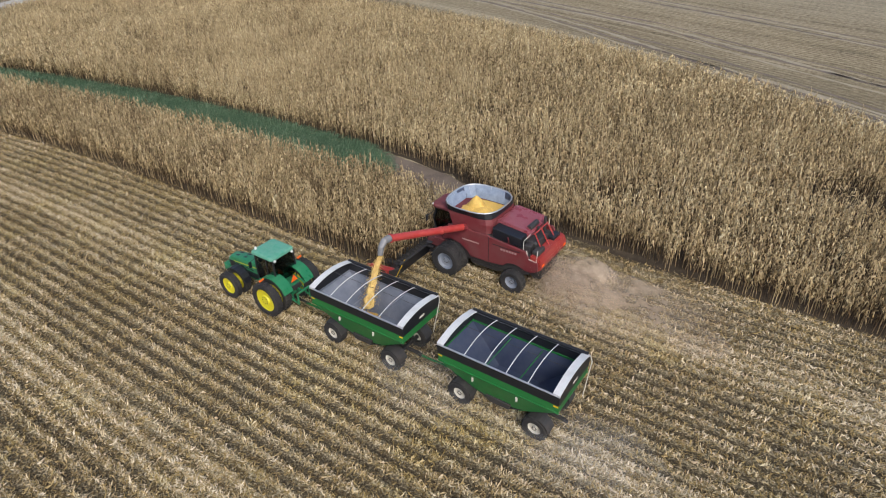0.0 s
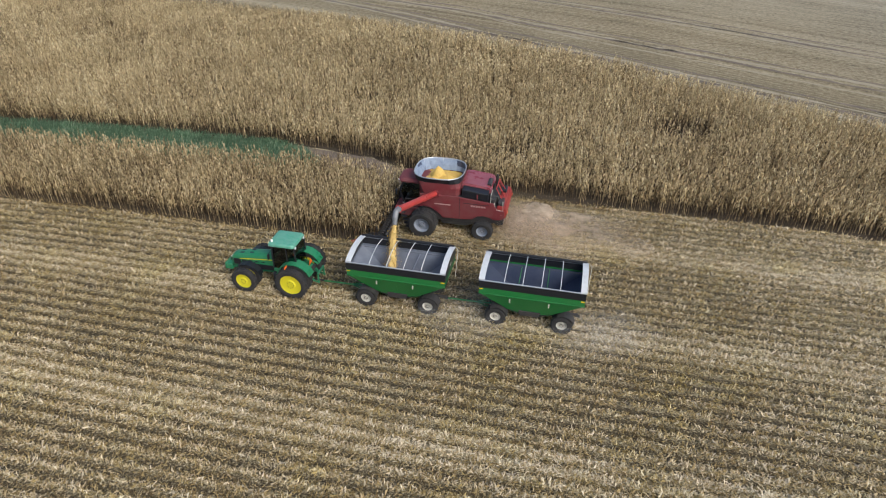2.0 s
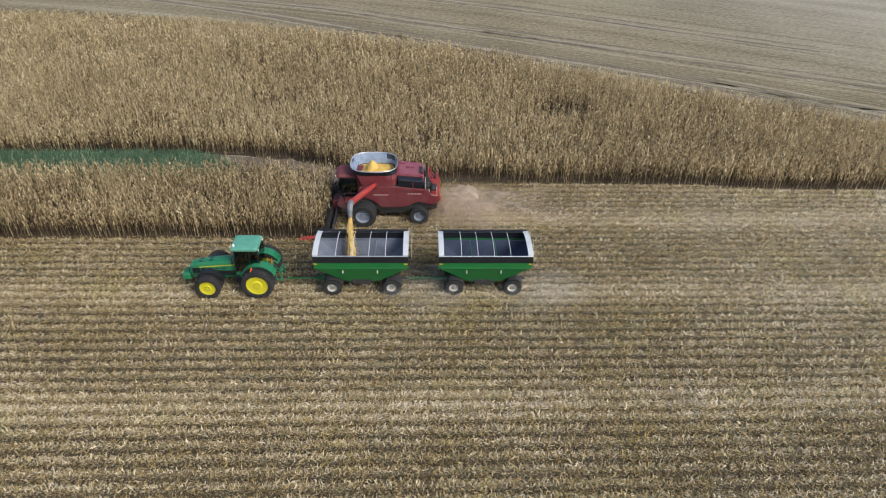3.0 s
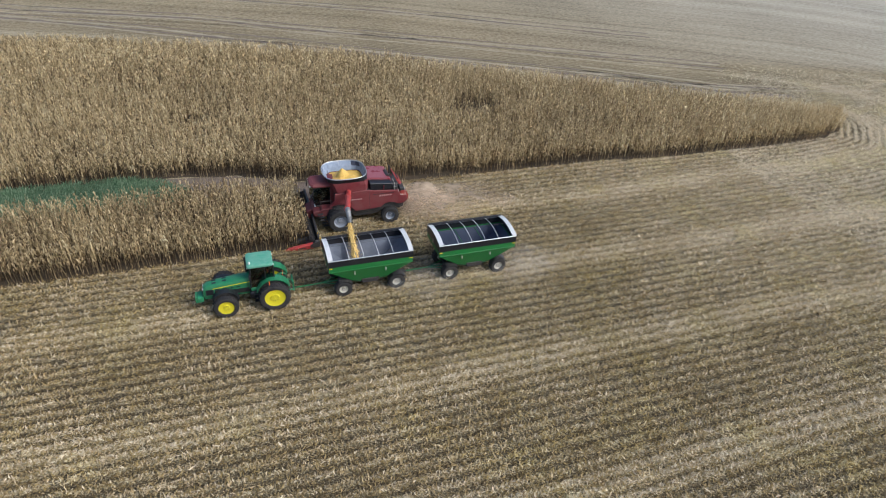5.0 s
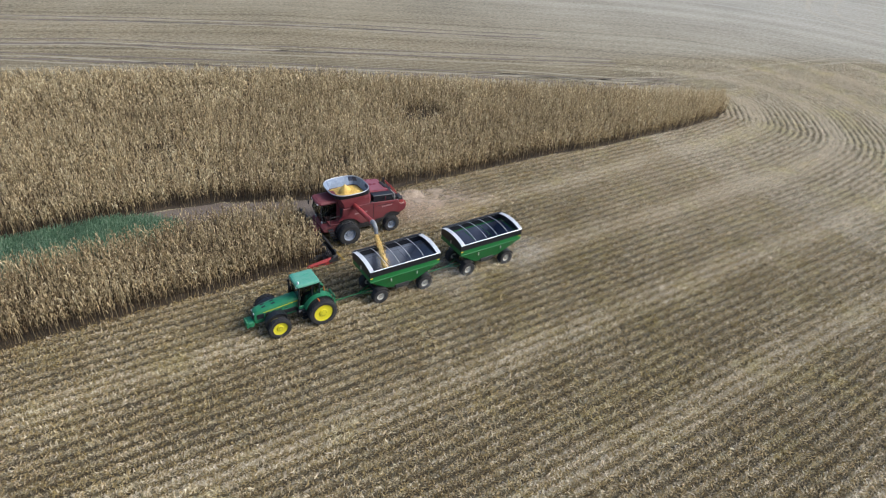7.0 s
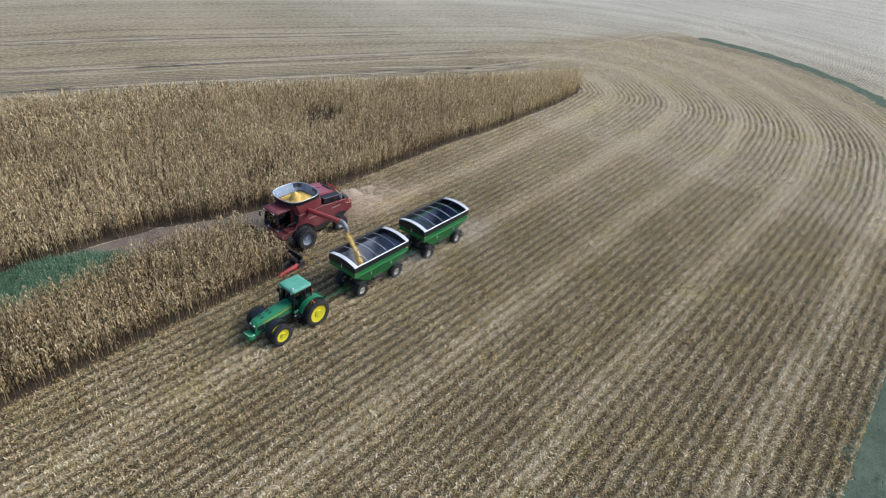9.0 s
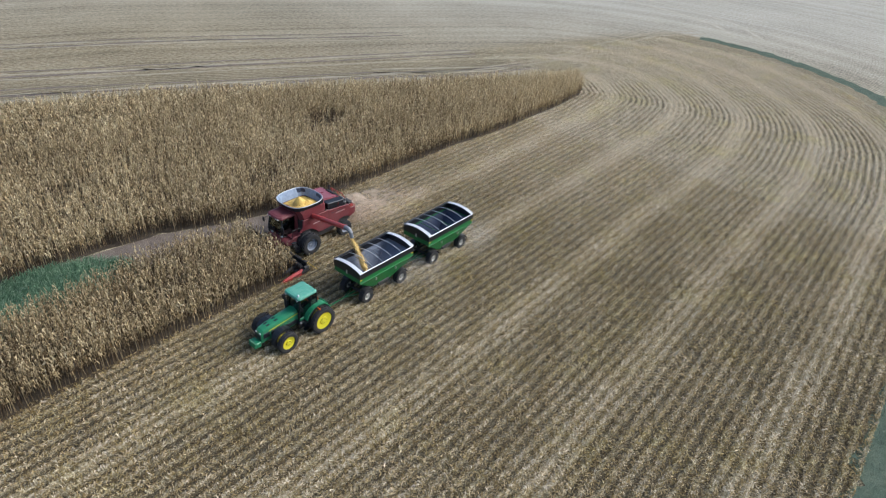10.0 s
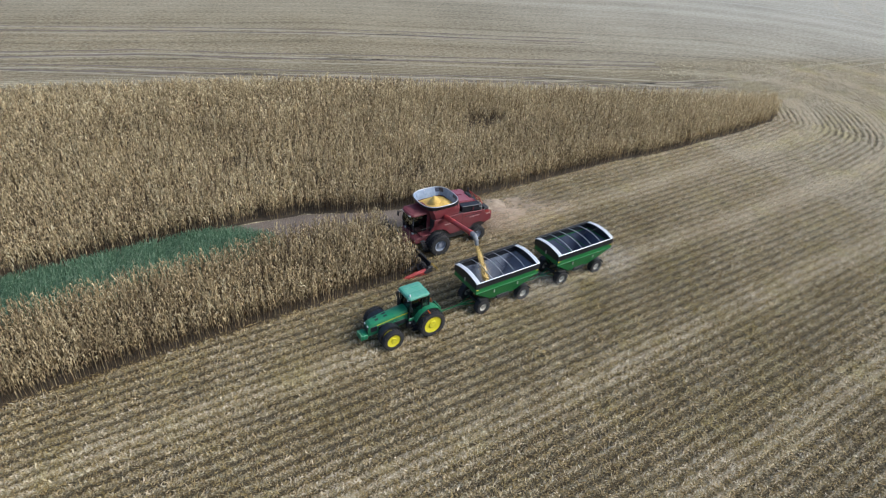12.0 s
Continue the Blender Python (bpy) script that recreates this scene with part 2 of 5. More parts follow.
def dust(name, colour, thick):
    """Fine dust in still air: mostly clear, in uneven wisps."""
    m, n, l, p = material(name)
    co = n.new("ShaderNodeTexCoord")
    a = node(n, "ShaderNodeTexNoise", Scale=0.9, Detail=5.0, Roughness=0.6)
    l.new(co.outputs["Object"], a.inputs["Vector"])
    r = ramp(n, [(0.35, (0.25, 0.25, 0.25)), (0.7, (1, 1, 1))])
    l.new(a.outputs[0], r.inputs[0])
    d, t, both = n.new("ShaderNodeBsdfDiffuse"), n.new("ShaderNodeBsdfTranslucent"), n.new("ShaderNodeMixShader")
    d.inputs[0].default_value = t.inputs[0].default_value = (*colour, 1)
    l.new(d.outputs[0], both.inputs[1])
    l.new(t.outputs[0], both.inputs[2])
    ms = n.new("ShaderNodeMixShader")
    density = n.new("ShaderNodeAttribute")
    density.attribute_name = "veil"
    l.new(math_node(n, l, "MULTIPLY", math_node(n, l, "MULTIPLY", r.outputs[0], thick), density.outputs["Fac"]), ms.inputs[0])
    l.new(n.new("ShaderNodeBsdfTransparent").outputs[0], ms.inputs[1])
    l.new(both.outputs[0], ms.inputs[2])
    l.new(ms.outputs[0], n["Material Output"].inputs[0])
    n.remove(p)
    return m


M_DUST = dust("tan_dust", (0.95, 0.77, 0.60), 0.55)
M_DUST_GREY = dust("grey_dust", (0.90, 0.87, 0.83), 0.24)
M_RED = painted("combine_red", (0.150, 0.010, 0.018), rough=0.42, dust=0.5, dust_colour=(0.19, 0.095, 0.085), scale=1.1)
# combine red raised for the light that falls on the rear hood
M_RED_LIT = painted("rear_red", (0.30, 0.016, 0.016), rough=0.35, dust=0.25, dust_colour=(0.30, 0.18, 0.13))
# brighter red; light on the auger's sunny side is included in it
M_RED_BRIGHT = painted("auger_red", (0.42, 0.022, 0.02), rough=0.35, dust=0.25, dust_colour=(0.40, 0.22, 0.18))
M_GREEN = painted("tractor_green", (0.012, 0.185, 0.075), rough=0.25, dust=0.2, dust_colour=(0.18, 0.28, 0.17))
# tractor green made paler: the roof's sky reflection is in the colour
M_ROOF = painted("cab_roof_green", (0.06, 0.31, 0.20), rough=0.3, dust=0.45, dust_colour=(0.30, 0.45, 0.37), scale=2.5)
M_WAGON = painted("wagon_green", (0.010, 0.150, 0.030), rough=0.38, dust=0.20, dust_colour=(0.10, 0.17, 0.09))
M_YELLOW = painted("rim_yellow", (0.68, 0.60, 0.015), rough=0.4, dust=0.1, dust_colour=(0.5, 0.42, 0.15))
M_BLACK = painted("black_paint", (0.010, 0.011, 0.015), rough=0.4, dust=0.05, dust_colour=(0.12, 0.11, 0.11))
M_RUBBER = painted("tyre_rubber", (0.015, 0.015, 0.017), rough=0.75, dust=0.28, dust_colour=(0.10, 0.085, 0.07))
M_RIM_GREY = painted("rim_grey", (0.24, 0.28, 0.36), rough=0.4, dust=0.3)
M_RIM_CREAM = painted("rim_cream", (0.62, 0.60, 0.53), rough=0.45, dust=0.35)
M_WHITE = painted("white_paint", (0.66, 0.67, 0.68), rough=0.4, dust=0.45, dust_colour=(0.40, 0.38, 0.36))
M_STEEL = painted("galvanised", (0.55, 0.57, 0.60), rough=0.35, metal=0.7, dust=0.2)
M_TANK = painted("tank_fabric", (0.30, 0.36, 0.46), rough=0.4, dust=0.6, dust_colour=(0.12, 0.15, 0.22), scale=3.0)
M_LINER = painted("hopper_liner", (0.030, 0.042, 0.085), rough=0.36, dust=0.25, dust_colour=(0.16, 0.17, 0.20))
M_SPOUT = painted("worn_boot", (0.22, 0.23, 0.25), rough=0.45, metal=0.3, dust=0.3)
M_SHED = painted("shed_steel", (0.30, 0.30, 0.34), rough=0.5, dust=0.2)
# dust film on the liner, greyed further to paint haze inside the wagon
M_LINER_DUST_HAZE = painted("dusty_liner", (0.108, 0.124, 0.165), rough=0.40, dust=0.55, dust_colour=(0.30, 0.32, 0.37), scale=0.9)
M_DARK = painted("dark_metal", (0.026, 0.025, 0.027), rough=0.5, dust=0.18, dust_colour=(0.17, 0.145, 0.115))
M_ORANGE = painted("orange_plastic", (0.95, 0.16, 0.01), rough=0.35, dust=0.05)
M_LAMP = painted("lamp_lens", (0.80, 0.80, 0.78), rough=0.15, dust=0.05)
M_AMBER = painted("amber_lens", (0.80, 0.50, 0.02), rough=0.2, dust=0.05)
M_SILL = painted("engine_cover_red", (0.24, 0.035, 0.05), rough=0.22, dust=0.22, dust_colour=(0.40, 0.30, 0.31))
M_EMBLEM = painted("faded_emblem", (0.42, 0.26, 0.25), rough=0.45, dust=0.2)


def glass():
    m, n, l, p = material("tinted_glass")
    p.inputs["Base Color"].default_value = (0.16, 0.25, 0.26, 1)
    p.inputs["Roughness"].default_value = 0.03
    p.inputs["Transmission Weight"].default_value = 1.0
    p.inputs["IOR"].default_value = 1.75
    return m


M_GLASS = glass()


# ---- mesh builders ----
def thing(name, at, label, category, group="", kind=""):
    ob = new(name)
    ob.location = at
    return tagged(ob, label, category, group, kind)


def as_mesh(name, bm, mat, smooth=False):
    me = bpy.data.meshes.new(name)
    bmesh.ops.recalc_face_normals(bm, faces=bm.faces)
    if smooth:
        for f in bm.faces:
            f.smooth = True
    bm.to_mesh(me)
    bm.free()
    me.materials.append(mat)
    return me


def part(name, bm, mat, parent, label="", smooth=False):
    ob = new(name, as_mesh(name, bm, mat, smooth))
    ob.parent = parent
    return tagged(ob, label) if label else ob


def again(ob, m, parent=None):
    """The same part once more at the local pose m."""
    made = {}
    for o in (ob, *ob.children_recursive):
        made[o] = o.copy()
        scene.collection.objects.link(made[o])
        made[o].parent = made.get(o.parent, o.parent)
    made[ob].parent = parent or ob.parent
    made[ob].matrix_basis = m
    return made[ob]


def bevelled(bm, width, segments=1):
    if width > 0:
        bmesh.ops.bevel(bm, geom=list(bm.edges), offset=width, segments=segments, affect="EDGES", clamp_overlap=True)
    return bm


def box(x0, x1, y0, y1, z0, z1, bev=0.02):
    bm = bmesh.new()
    bmesh.ops.create_cube(bm, size=1)
    bm.transform(Matrix.Translation(((x0 + x1) / 2, (y0 + y1) / 2, (z0 + z1) / 2)) @ Matrix.Diagonal((x1 - x0, y1 - y0, z1 - z0, 1)))
    return bevelled(bm, bev)


def prism(profile, y0, y1, bev=0.02, segments=1):
    """A side view, as (x, z) corners, carried from y0 to y1."""
    bm = bmesh.new()
    a = [bm.verts.new((x, y0, z)) for x, z in profile]
    b = [bm.verts.new((x, y1, z)) for x, z in profile]
    bm.faces.new(a)
    bm.faces.new(b[::-1])
    for i in range(len(a)):
        j = (i + 1) % len(a)
        bm.faces.new((a[j], a[i], b[i], b[j]))
    bmesh.ops.recalc_face_normals(bm, faces=bm.faces)
    return bevelled(bm, bev, segments)


def loft(rings, cap=True, closed=True):
    """A skin over rings of equally many points."""
    bm = bmesh.new()
    vs = [[bm.verts.new(p) for p in r] for r in rings]
    n = len(vs[0])
    for a, b in zip(vs, vs[1:]):
        for i in range(n if closed else n - 1):
            j = (i + 1) % n
            bm.faces.new((a[i], a[j], b[j], b[i]))
    if cap:
        bm.faces.new(vs[0])
        bm.faces.new(vs[-1][::-1])
    return bm


def lathe(profile, n=28, y=0.0):
    """A closed profile of (radius, y) turned round the y axis."""
    rings = []
    for k in range(n):
        c, s = math.cos(2 * math.pi * k / n), math.sin(2 * math.pi * k / n)
        rings.append([(r * c, y + h, r * s) for r, h in profile])
    return loft(rings + [rings[0]], cap=False)


def joined(*bms):
    out = bmesh.new()
    for b in bms:
        me = bpy.data.meshes.new("joint")
        b.to_mesh(me)
        b.free()
        out.from_mesh(me)
        bpy.data.meshes.remove(me)
    bmesh.ops.remove_doubles(out, verts=out.verts, dist=1e-5)
    return out


def tube(points, r, n=8, r_end=None):
    """A round bar along points."""
    pts = [Vector(p) for p in points]
    rings = []
    for i, p in enumerate(pts):
        d = (pts[min(i + 1, len(pts) - 1)] - pts[max(i - 1, 0)]).normalized()
        side = d.cross(Vector((0, 0, 1)))
        side = side.normalized() if side.length > 0.05 else Vector((1, 0, 0))
        up = side.cross(d)
        rr = r if r_end is None else r + (r_end - r) * i / (len(pts) - 1)
        rings.append([p + side * (rr * math.cos(a)) + up * (rr * math.sin(a)) for a in (2 * math.pi * k / n for k in range(n))])
    return loft(rings)


def plate(corners, thick, bev=0.0):
    """A flat plate of the given corners, thickened along its normal."""
    c = [Vector(p) for p in corners]
    nrm = (c[1] - c[0]).cross(c[2] - c[0]).normalized() * thick
    return bevelled(loft([c, [p + nrm for p in c]]), bev)


def wheel(name, parent, at, r, width, rim_r, rim_mat, lugs, dish=-0.05, side=-1, label=""):
    """A lugged tyre on a dished steel rim. side: -1 shows its face towards -y."""
    hub = new(name)
    hub.parent = parent
    hub.location = at
    if label:
        tagged(hub, label)
    w = width / 2
    bulge = [(rim_r, -w * 0.8), (rim_r * 1.06, -w * 0.95), (r * 0.86, -w), (r * 0.95, -w * 0.85), (r * 0.965, -w * 0.4),
             (r * 0.965, w * 0.4), (r * 0.95, w * 0.85), (r * 0.86, w), (rim_r * 1.06, w * 0.95), (rim_r, w * 0.8)]
    bms = [lathe(bulge, 32)]
    for k in range(lugs):
        for s in (-1, 1):
            b = box(-0.035, 0.035, 0.02 * s, w * 0.95 * s, 0, r * 0.05, 0.0) if s > 0 else box(-0.035, 0.035, -w * 0.95, -0.02, 0, r * 0.05, 0.0)
            b.transform(pose(0, 0, r * 0.95, 0, 0, 28 * s))
            b.transform(Matrix.Rotation(2 * math.pi * (k + (0.5 if s > 0 else 0)) / lugs, 4, "Y"))
            bms.append(b)
    part("tyre", joined(*bms), M_RUBBER, hub)
    e = w * 0.8 * side
    d = -side
    ring = [(rim_r * 1.02, e), (rim_r * 1.02, e + 0.03 * d), (rim_r * 0.93, e + 0.05 * d), (rim_r * 0.86, e + (0.10 + dish) * d), (rim_r * 0.45, e + (0.13 + dish) * d),
            (rim_r * 0.40, e + (0.06 + dish) * d), (0.02, e + (0.05 + dish) * d), (0.02, e + 0.30 * d), (rim_r * 0.9, e + 0.30 * d)]
    part("rim", lathe(ring, 32), rim_mat, hub, smooth=False)
    bolt = part("bolt", lathe([(0.001, -0.02), (0.022, -0.02), (0.022, 0.02), (0.001, 0.02)], 6), M_DARK, hub)
    for k in range(8):
        m = Matrix.Rotation(2 * math.pi * k / 8, 4, "Y") @ pose(rim_r * 0.30, e + (0.05 + dish) * d, 0)
        if k:
            again(bolt, m)
        else:
            bolt.matrix_basis = m
    return hub


# ---- the field ----
ROW = 0.762


def bend(x):
    """How far the rows, strips and edges swing towards -y on the way to -x."""
    return -0.0021 * np.clip(-20 - np.asarray(x, float), 0, 75) ** 2


CORN_BLOCK = [(-90, 20.2), (-12, 20.2), (-6, 19.4), (-1, 17.2), (4, 15.8), (10, 15.3), (25, 14.9), (38, 14.1), (50, 13.9), (57, 14.6),
              (61, 16.2), (62.5, 18.5), (60, 20), (50, 25.5), (34, 34.5), (22, 41.5), (8, 49.5), (-8, 55), (-25, 59.5), (-50, 64), (-114, 70)]
CORN_STRIP = [(-112, 6.6), (-1.45, 6.55), (-1.35, 9.0), (-1.45, 14.0), (-6, 14.7), (-10, 14.9), (-14, 13.9), (-112, 13.9)]
FIELD_EDGE = [(-600, 14.6), (50, 14.6), (58, 15.6), (61, 18.5), (50, 25.5), (34, 34.5), (22, 41.5), (8, 49.5), (-8, 55), (-50, 70), (-600, 260)]
HEAD_X = -1.4
# twelve rows to a pass; the residue lies thickest along the middle of each pass
LANE, LANE_AT = 9.144, 5.2


def edge_distance(x, y, line):
    """The distance of many points from a line of corners."""
    best = np.full(x.shape, 1e9)
    for (ax, ay), (bx, by) in zip(line, line[1:]):
        dx, dy = bx - ax, by - ay
        u = np.clip(((x - ax) * dx + (y - ay) * dy) / (dx * dx + dy * dy), 0, 1)
        best = np.minimum(best, np.hypot(x - ax - u * dx, y - ay - u * dy))
    return best


def inside(x, y, poly):
    hit = np.zeros(x.shape, bool)
    for (ax, ay), (bx, by) in zip(poly, poly[1:] + poly[:1]):
        cross = ((ay > y) != (by > y)) & (x < (bx - ax) * (y - ay) / (by - ay + 1e-12) + ax)
        hit ^= cross
    return hit


def lumps(x, y, size, seed):
    """Smooth random patches, 0 to 1, of about that size."""
    rng = np.random.default_rng(seed)
    out = np.zeros(x.shape)
    for k in range(7):
        a, ph, s = rng.uniform(0, 6.28), rng.uniform(0, 6.28), size * rng.uniform(0.6, 1.7)
        out += np.sin((x * math.cos(a) + y * math.sin(a)) * 6.28 / s + ph)
    return 0.5 + out / 10


def sheet(name, xs, ys, mat, z=0.0):
    gx, gy = np.meshgrid(xs, ys, indexing="ij")
    me = bpy.data.meshes.new(name)
    nx, ny = len(xs), len(ys)
    v = np.stack([gx.ravel(), gy.ravel(), np.full(gx.size, z)], 1)
    i = (np.arange(nx - 1)[:, None] * ny + np.arange(ny - 1)[None, :]).ravel()
    faces = np.stack([i, i + ny, i + ny + 1, i + 1], 1)
    soup(me, v, faces)
    me.materials.append(mat)
    return new(name, me), gx.ravel(), gy.ravel()


def soup(me, verts, faces):
    """Fill a mesh with many faces of equal size at once."""
    k = faces.shape[1]
    me.vertices.add(len(verts))
    me.vertices.foreach_set("co", np.ascontiguousarray(verts, dtype=np.float32).ravel())
    me.loops.add(faces.size)
    me.loops.foreach_set("vertex_index", np.ascontiguousarray(faces, dtype=np.int32).ravel())
    me.polygons.add(len(faces))
    me.polygons.foreach_set("loop_start", np.arange(0, faces.size, k, dtype=np.int32))
    me.update(calc_edges=True)


def stuff(name, verts, faces, mat, label, category, parent=None):
    me = bpy.data.meshes.new(name)
    verts = np.array(verts, dtype=float)
    verts[:, 1] += bend(verts[:, 0])
    soup(me, verts, faces)
    me.materials.append(mat)
    ob = new(name, me)
    ob.parent = parent
    return tagged(ob, label, category, kind="stuff")


far = np.array([3, 8, 20, 60, 200, 600, 1600.0])
ground, gx, gy = sheet("ground", np.concatenate([-160 - far[::-1], np.arange(-160, 241, 2.0), 240 + far]),
                       np.concatenate([-70 - far[::-1], np.arange(-70, 161, 2.0), 160 + far]), M_GROUND)
tagged(ground, "harvested corn stubble ground with straw-coloured residue in rows", "ground", kind="structure")
rd = ground.data.attributes.new("row_distance", "FLOAT", "POINT")
rd.data.foreach_set("value", edge_distance(gx, gy - bend(gx), FIELD_EDGE).astype(np.float32))


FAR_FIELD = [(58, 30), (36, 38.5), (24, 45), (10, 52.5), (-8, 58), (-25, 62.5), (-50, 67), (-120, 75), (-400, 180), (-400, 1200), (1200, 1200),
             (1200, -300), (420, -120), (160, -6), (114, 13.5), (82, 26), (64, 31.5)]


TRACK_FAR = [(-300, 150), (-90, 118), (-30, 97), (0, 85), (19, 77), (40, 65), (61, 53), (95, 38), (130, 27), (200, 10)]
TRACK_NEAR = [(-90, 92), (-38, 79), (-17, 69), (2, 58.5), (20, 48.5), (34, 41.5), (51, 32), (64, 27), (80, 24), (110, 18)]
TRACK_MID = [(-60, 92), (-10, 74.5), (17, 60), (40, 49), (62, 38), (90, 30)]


def far_tone(x, y):
    """0 on this autumn's stubble, 1 on the paler ground round it, up to 2 for painted haze, with a soft change."""
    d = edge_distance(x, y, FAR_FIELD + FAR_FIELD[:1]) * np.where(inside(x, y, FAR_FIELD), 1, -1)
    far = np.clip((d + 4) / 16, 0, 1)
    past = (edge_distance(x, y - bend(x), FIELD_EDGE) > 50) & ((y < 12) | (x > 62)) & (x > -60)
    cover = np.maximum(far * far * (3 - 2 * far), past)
    # past the long tracks and towards +x the grey of distance haze is painted on
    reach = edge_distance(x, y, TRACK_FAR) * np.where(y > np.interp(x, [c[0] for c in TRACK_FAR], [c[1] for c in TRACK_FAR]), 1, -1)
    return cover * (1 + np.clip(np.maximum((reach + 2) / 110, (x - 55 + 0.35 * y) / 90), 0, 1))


oc = ground.data.attributes.new("far_haze", "FLOAT", "POINT")
# round the bend the ground is mixed towards the paler far tone
bend_pale = 0.55 * np.clip((gx - 22) / 45, 0, 1)
oc.data.foreach_set("value", np.maximum(far_tone(gx, gy), bend_pale).astype(np.float32))


def patch(name, outline, mat, label, category, z=0.012, wobble=0.25, seed=1, step=0.8):
    """A low sheet of another cover on the ground, with a ragged outline."""
    rng = np.random.default_rng(seed)
    pts = []
    for (ax, ay), (bx, by) in zip(outline, outline[1:] + outline[:1]):
        n = max(1, int(math.hypot(bx - ax, by - ay) / step))
        for k in range(n):
            pts.append((ax + (bx - ax) * k / n + rng.normal(0, wobble), ay + (by - ay) * k / n + rng.normal(0, wobble), z))
    bm = bmesh.new()
    bm.faces.new([bm.verts.new((x, y + float(bend(x)), h)) for x, y, h in pts])
    bmesh.ops.triangulate(bm, faces=bm.faces)
    return tagged(new(name, as_mesh(name, bm, mat)), label, category, kind="structure")


GRASS_STRIP = [(-130, 14.0), (-16, 14.1), (-10.5, 14.8), (-10, 16.6), (-12, 18.9), (-15, 20.1), (-130, 20.1)]
BARE = [(-18, 14.0), (-3, 13.6), (4, 13.4), (6, 15.3), (4, 15.7), (-1, 17.1), (-6, 19.3), (-12, 20.1), (-18, 20.1)]
patch("bare_soil", BARE, M_SOIL, "bare grey-brown soil beside the standing corn", "soil", z=0.012, seed=2, wobble=0.06)
# two dark sheets paint the shade beneath block and strip
patch("corn_floor", CORN_BLOCK, M_FLOOR_SHADE, "soil under the standing corn, darkened to stand for shade", "soil", z=0.006, seed=8, wobble=0.1)
patch("corn_floor", CORN_STRIP, M_FLOOR_SHADE, "soil under the narrow corn strip, darkened to stand for shade", "soil", z=0.006, seed=9, wobble=0.1)
patch("grass_waterway", GRASS_STRIP, M_TURF, "green grass waterway between blocks of dry corn", "grass", z=0.018, seed=3)


def wheel_track(line, shift, width, mat, label, seed):
    """A worn track on the ground along a line of corners, wavering a little in width."""
    rng = np.random.default_rng(seed)
    c = np.array(line, float)
    u = np.concatenate([[0], np.cumsum(np.hypot(*np.diff(c, axis=0).T))])
    at = np.arange(0, u[-1], 1.5)
    x, y = np.interp(at, u, c[:, 0]), np.interp(at, u, c[:, 1])
    y = y + 0.5 * np.sin(at / 19 + seed) + 0.25 * np.sin(at / 6.1 + 2 * seed)
    dx, dy = np.gradient(x), np.gradient(y)
    k = np.hypot(dx, dy)
    nx, ny = -dy / k, dx / k
    bm = bmesh.new()
    last = None
    for i in range(len(at)):
        w = width * rng.uniform(0.35, 1.0)
        o = shift + rng.normal(0, 0.08)
        pair = [bm.verts.new((x[i] + nx[i] * (o + e * w), y[i] + ny[i] * (o + e * w), 0.02)) for e in (-0.5, 0.5)]
        if last:
            bm.faces.new((last[0], pair[0], pair[1], last[1]))
        last = pair
    return tagged(new("wheel_track", as_mesh("wheel_track", bm, mat)), label, "wheel track", kind="structure")


for line, seed in ((TRACK_FAR[:7], 1), (TRACK_NEAR[:8], 2), (TRACK_MID[:5], 3)):
    for shift, wide in ((0.0, 0.9), (2.4, 0.6)):
        wheel_track(line, shift, wide, M_SOIL, "dark worn wheel track across the far stubble", seed)
    wheel_track(line, 1.2, 0.9, M_PALE, "pale chopped straw between the wheel tracks", seed + 5)
    wheel_track(line, -1.4, 0.7, M_PALE, "pale chopped straw beside a wheel track", seed + 9)

LOOP = [(170, 66), (154, 60.5), (144, 55), (137, 48), (134, 39), (132, 30), (127, 20), (118, 12)]
HEADLAND = [(40, 40.5), (56, 30), (70, 27), (86, 26), (104, 24), (116, 18)]
wheel_track(LOOP, 0.0, 1.6, M_STRAW, "bleached straw along a turning loop in the far field", 31)
wheel_track(LOOP, 6.0, 1.2, M_STRAW, "bleached straw along a turning loop in the far field", 32)
wheel_track(HEADLAND, 0.0, 0.8, M_PALE, "bleached straw along the headland behind the corn", 33)
wheel_track(HEADLAND, 2.2, 0.7, M_PALE, "bleached straw along the headland behind the corn", 34)


def offset_line(d, x0, n=60):
    """The field's outer line at distance d from the corn: straight, then round the corner."""
    pts = [(x, 14.8 - d) for x in np.linspace(x0, 58, 40)]
    for k in range(1, n + 1):
        a = radians(-90 + 92 * k / n)
        pts.append((62 + (d + 1.5 * k / n) * math.cos(a), 15.5 + d * math.sin(a)))
    return pts


MARGIN = offset_line(46.4, -60)
MARGIN_OUT = [(x + (ux - x) * min(1.0, 0.42 + 0.6 * max(0, 75 - x) / 60), y + (uy - y) * min(1.0, 0.42 + 0.6 * max(0, 75 - x) / 60)) for (x, y), (ux, uy) in zip(MARGIN, offset_line(53.5, -60))]
patch("grass_margin", MARGIN + MARGIN_OUT[::-1], M_TURF_DULL, "grey-green grass margin along the stubble", "grass", z=0.014, seed=4, wobble=0.3)
patch("farm_lane", [(-97, 20), (-90.5, 20), (-114.5, 70), (-121, 70)], M_TURF, "grassy verge at the end of the corn", "verge", z=0.014, seed=6)
patch("gravel_lane", [(-104, 20), (-97.5, 20), (-121.5, 70), (-128, 70)], M_GRAVEL, "pale gravel lane beyond the corn", "lane", z=0.02, seed=7)


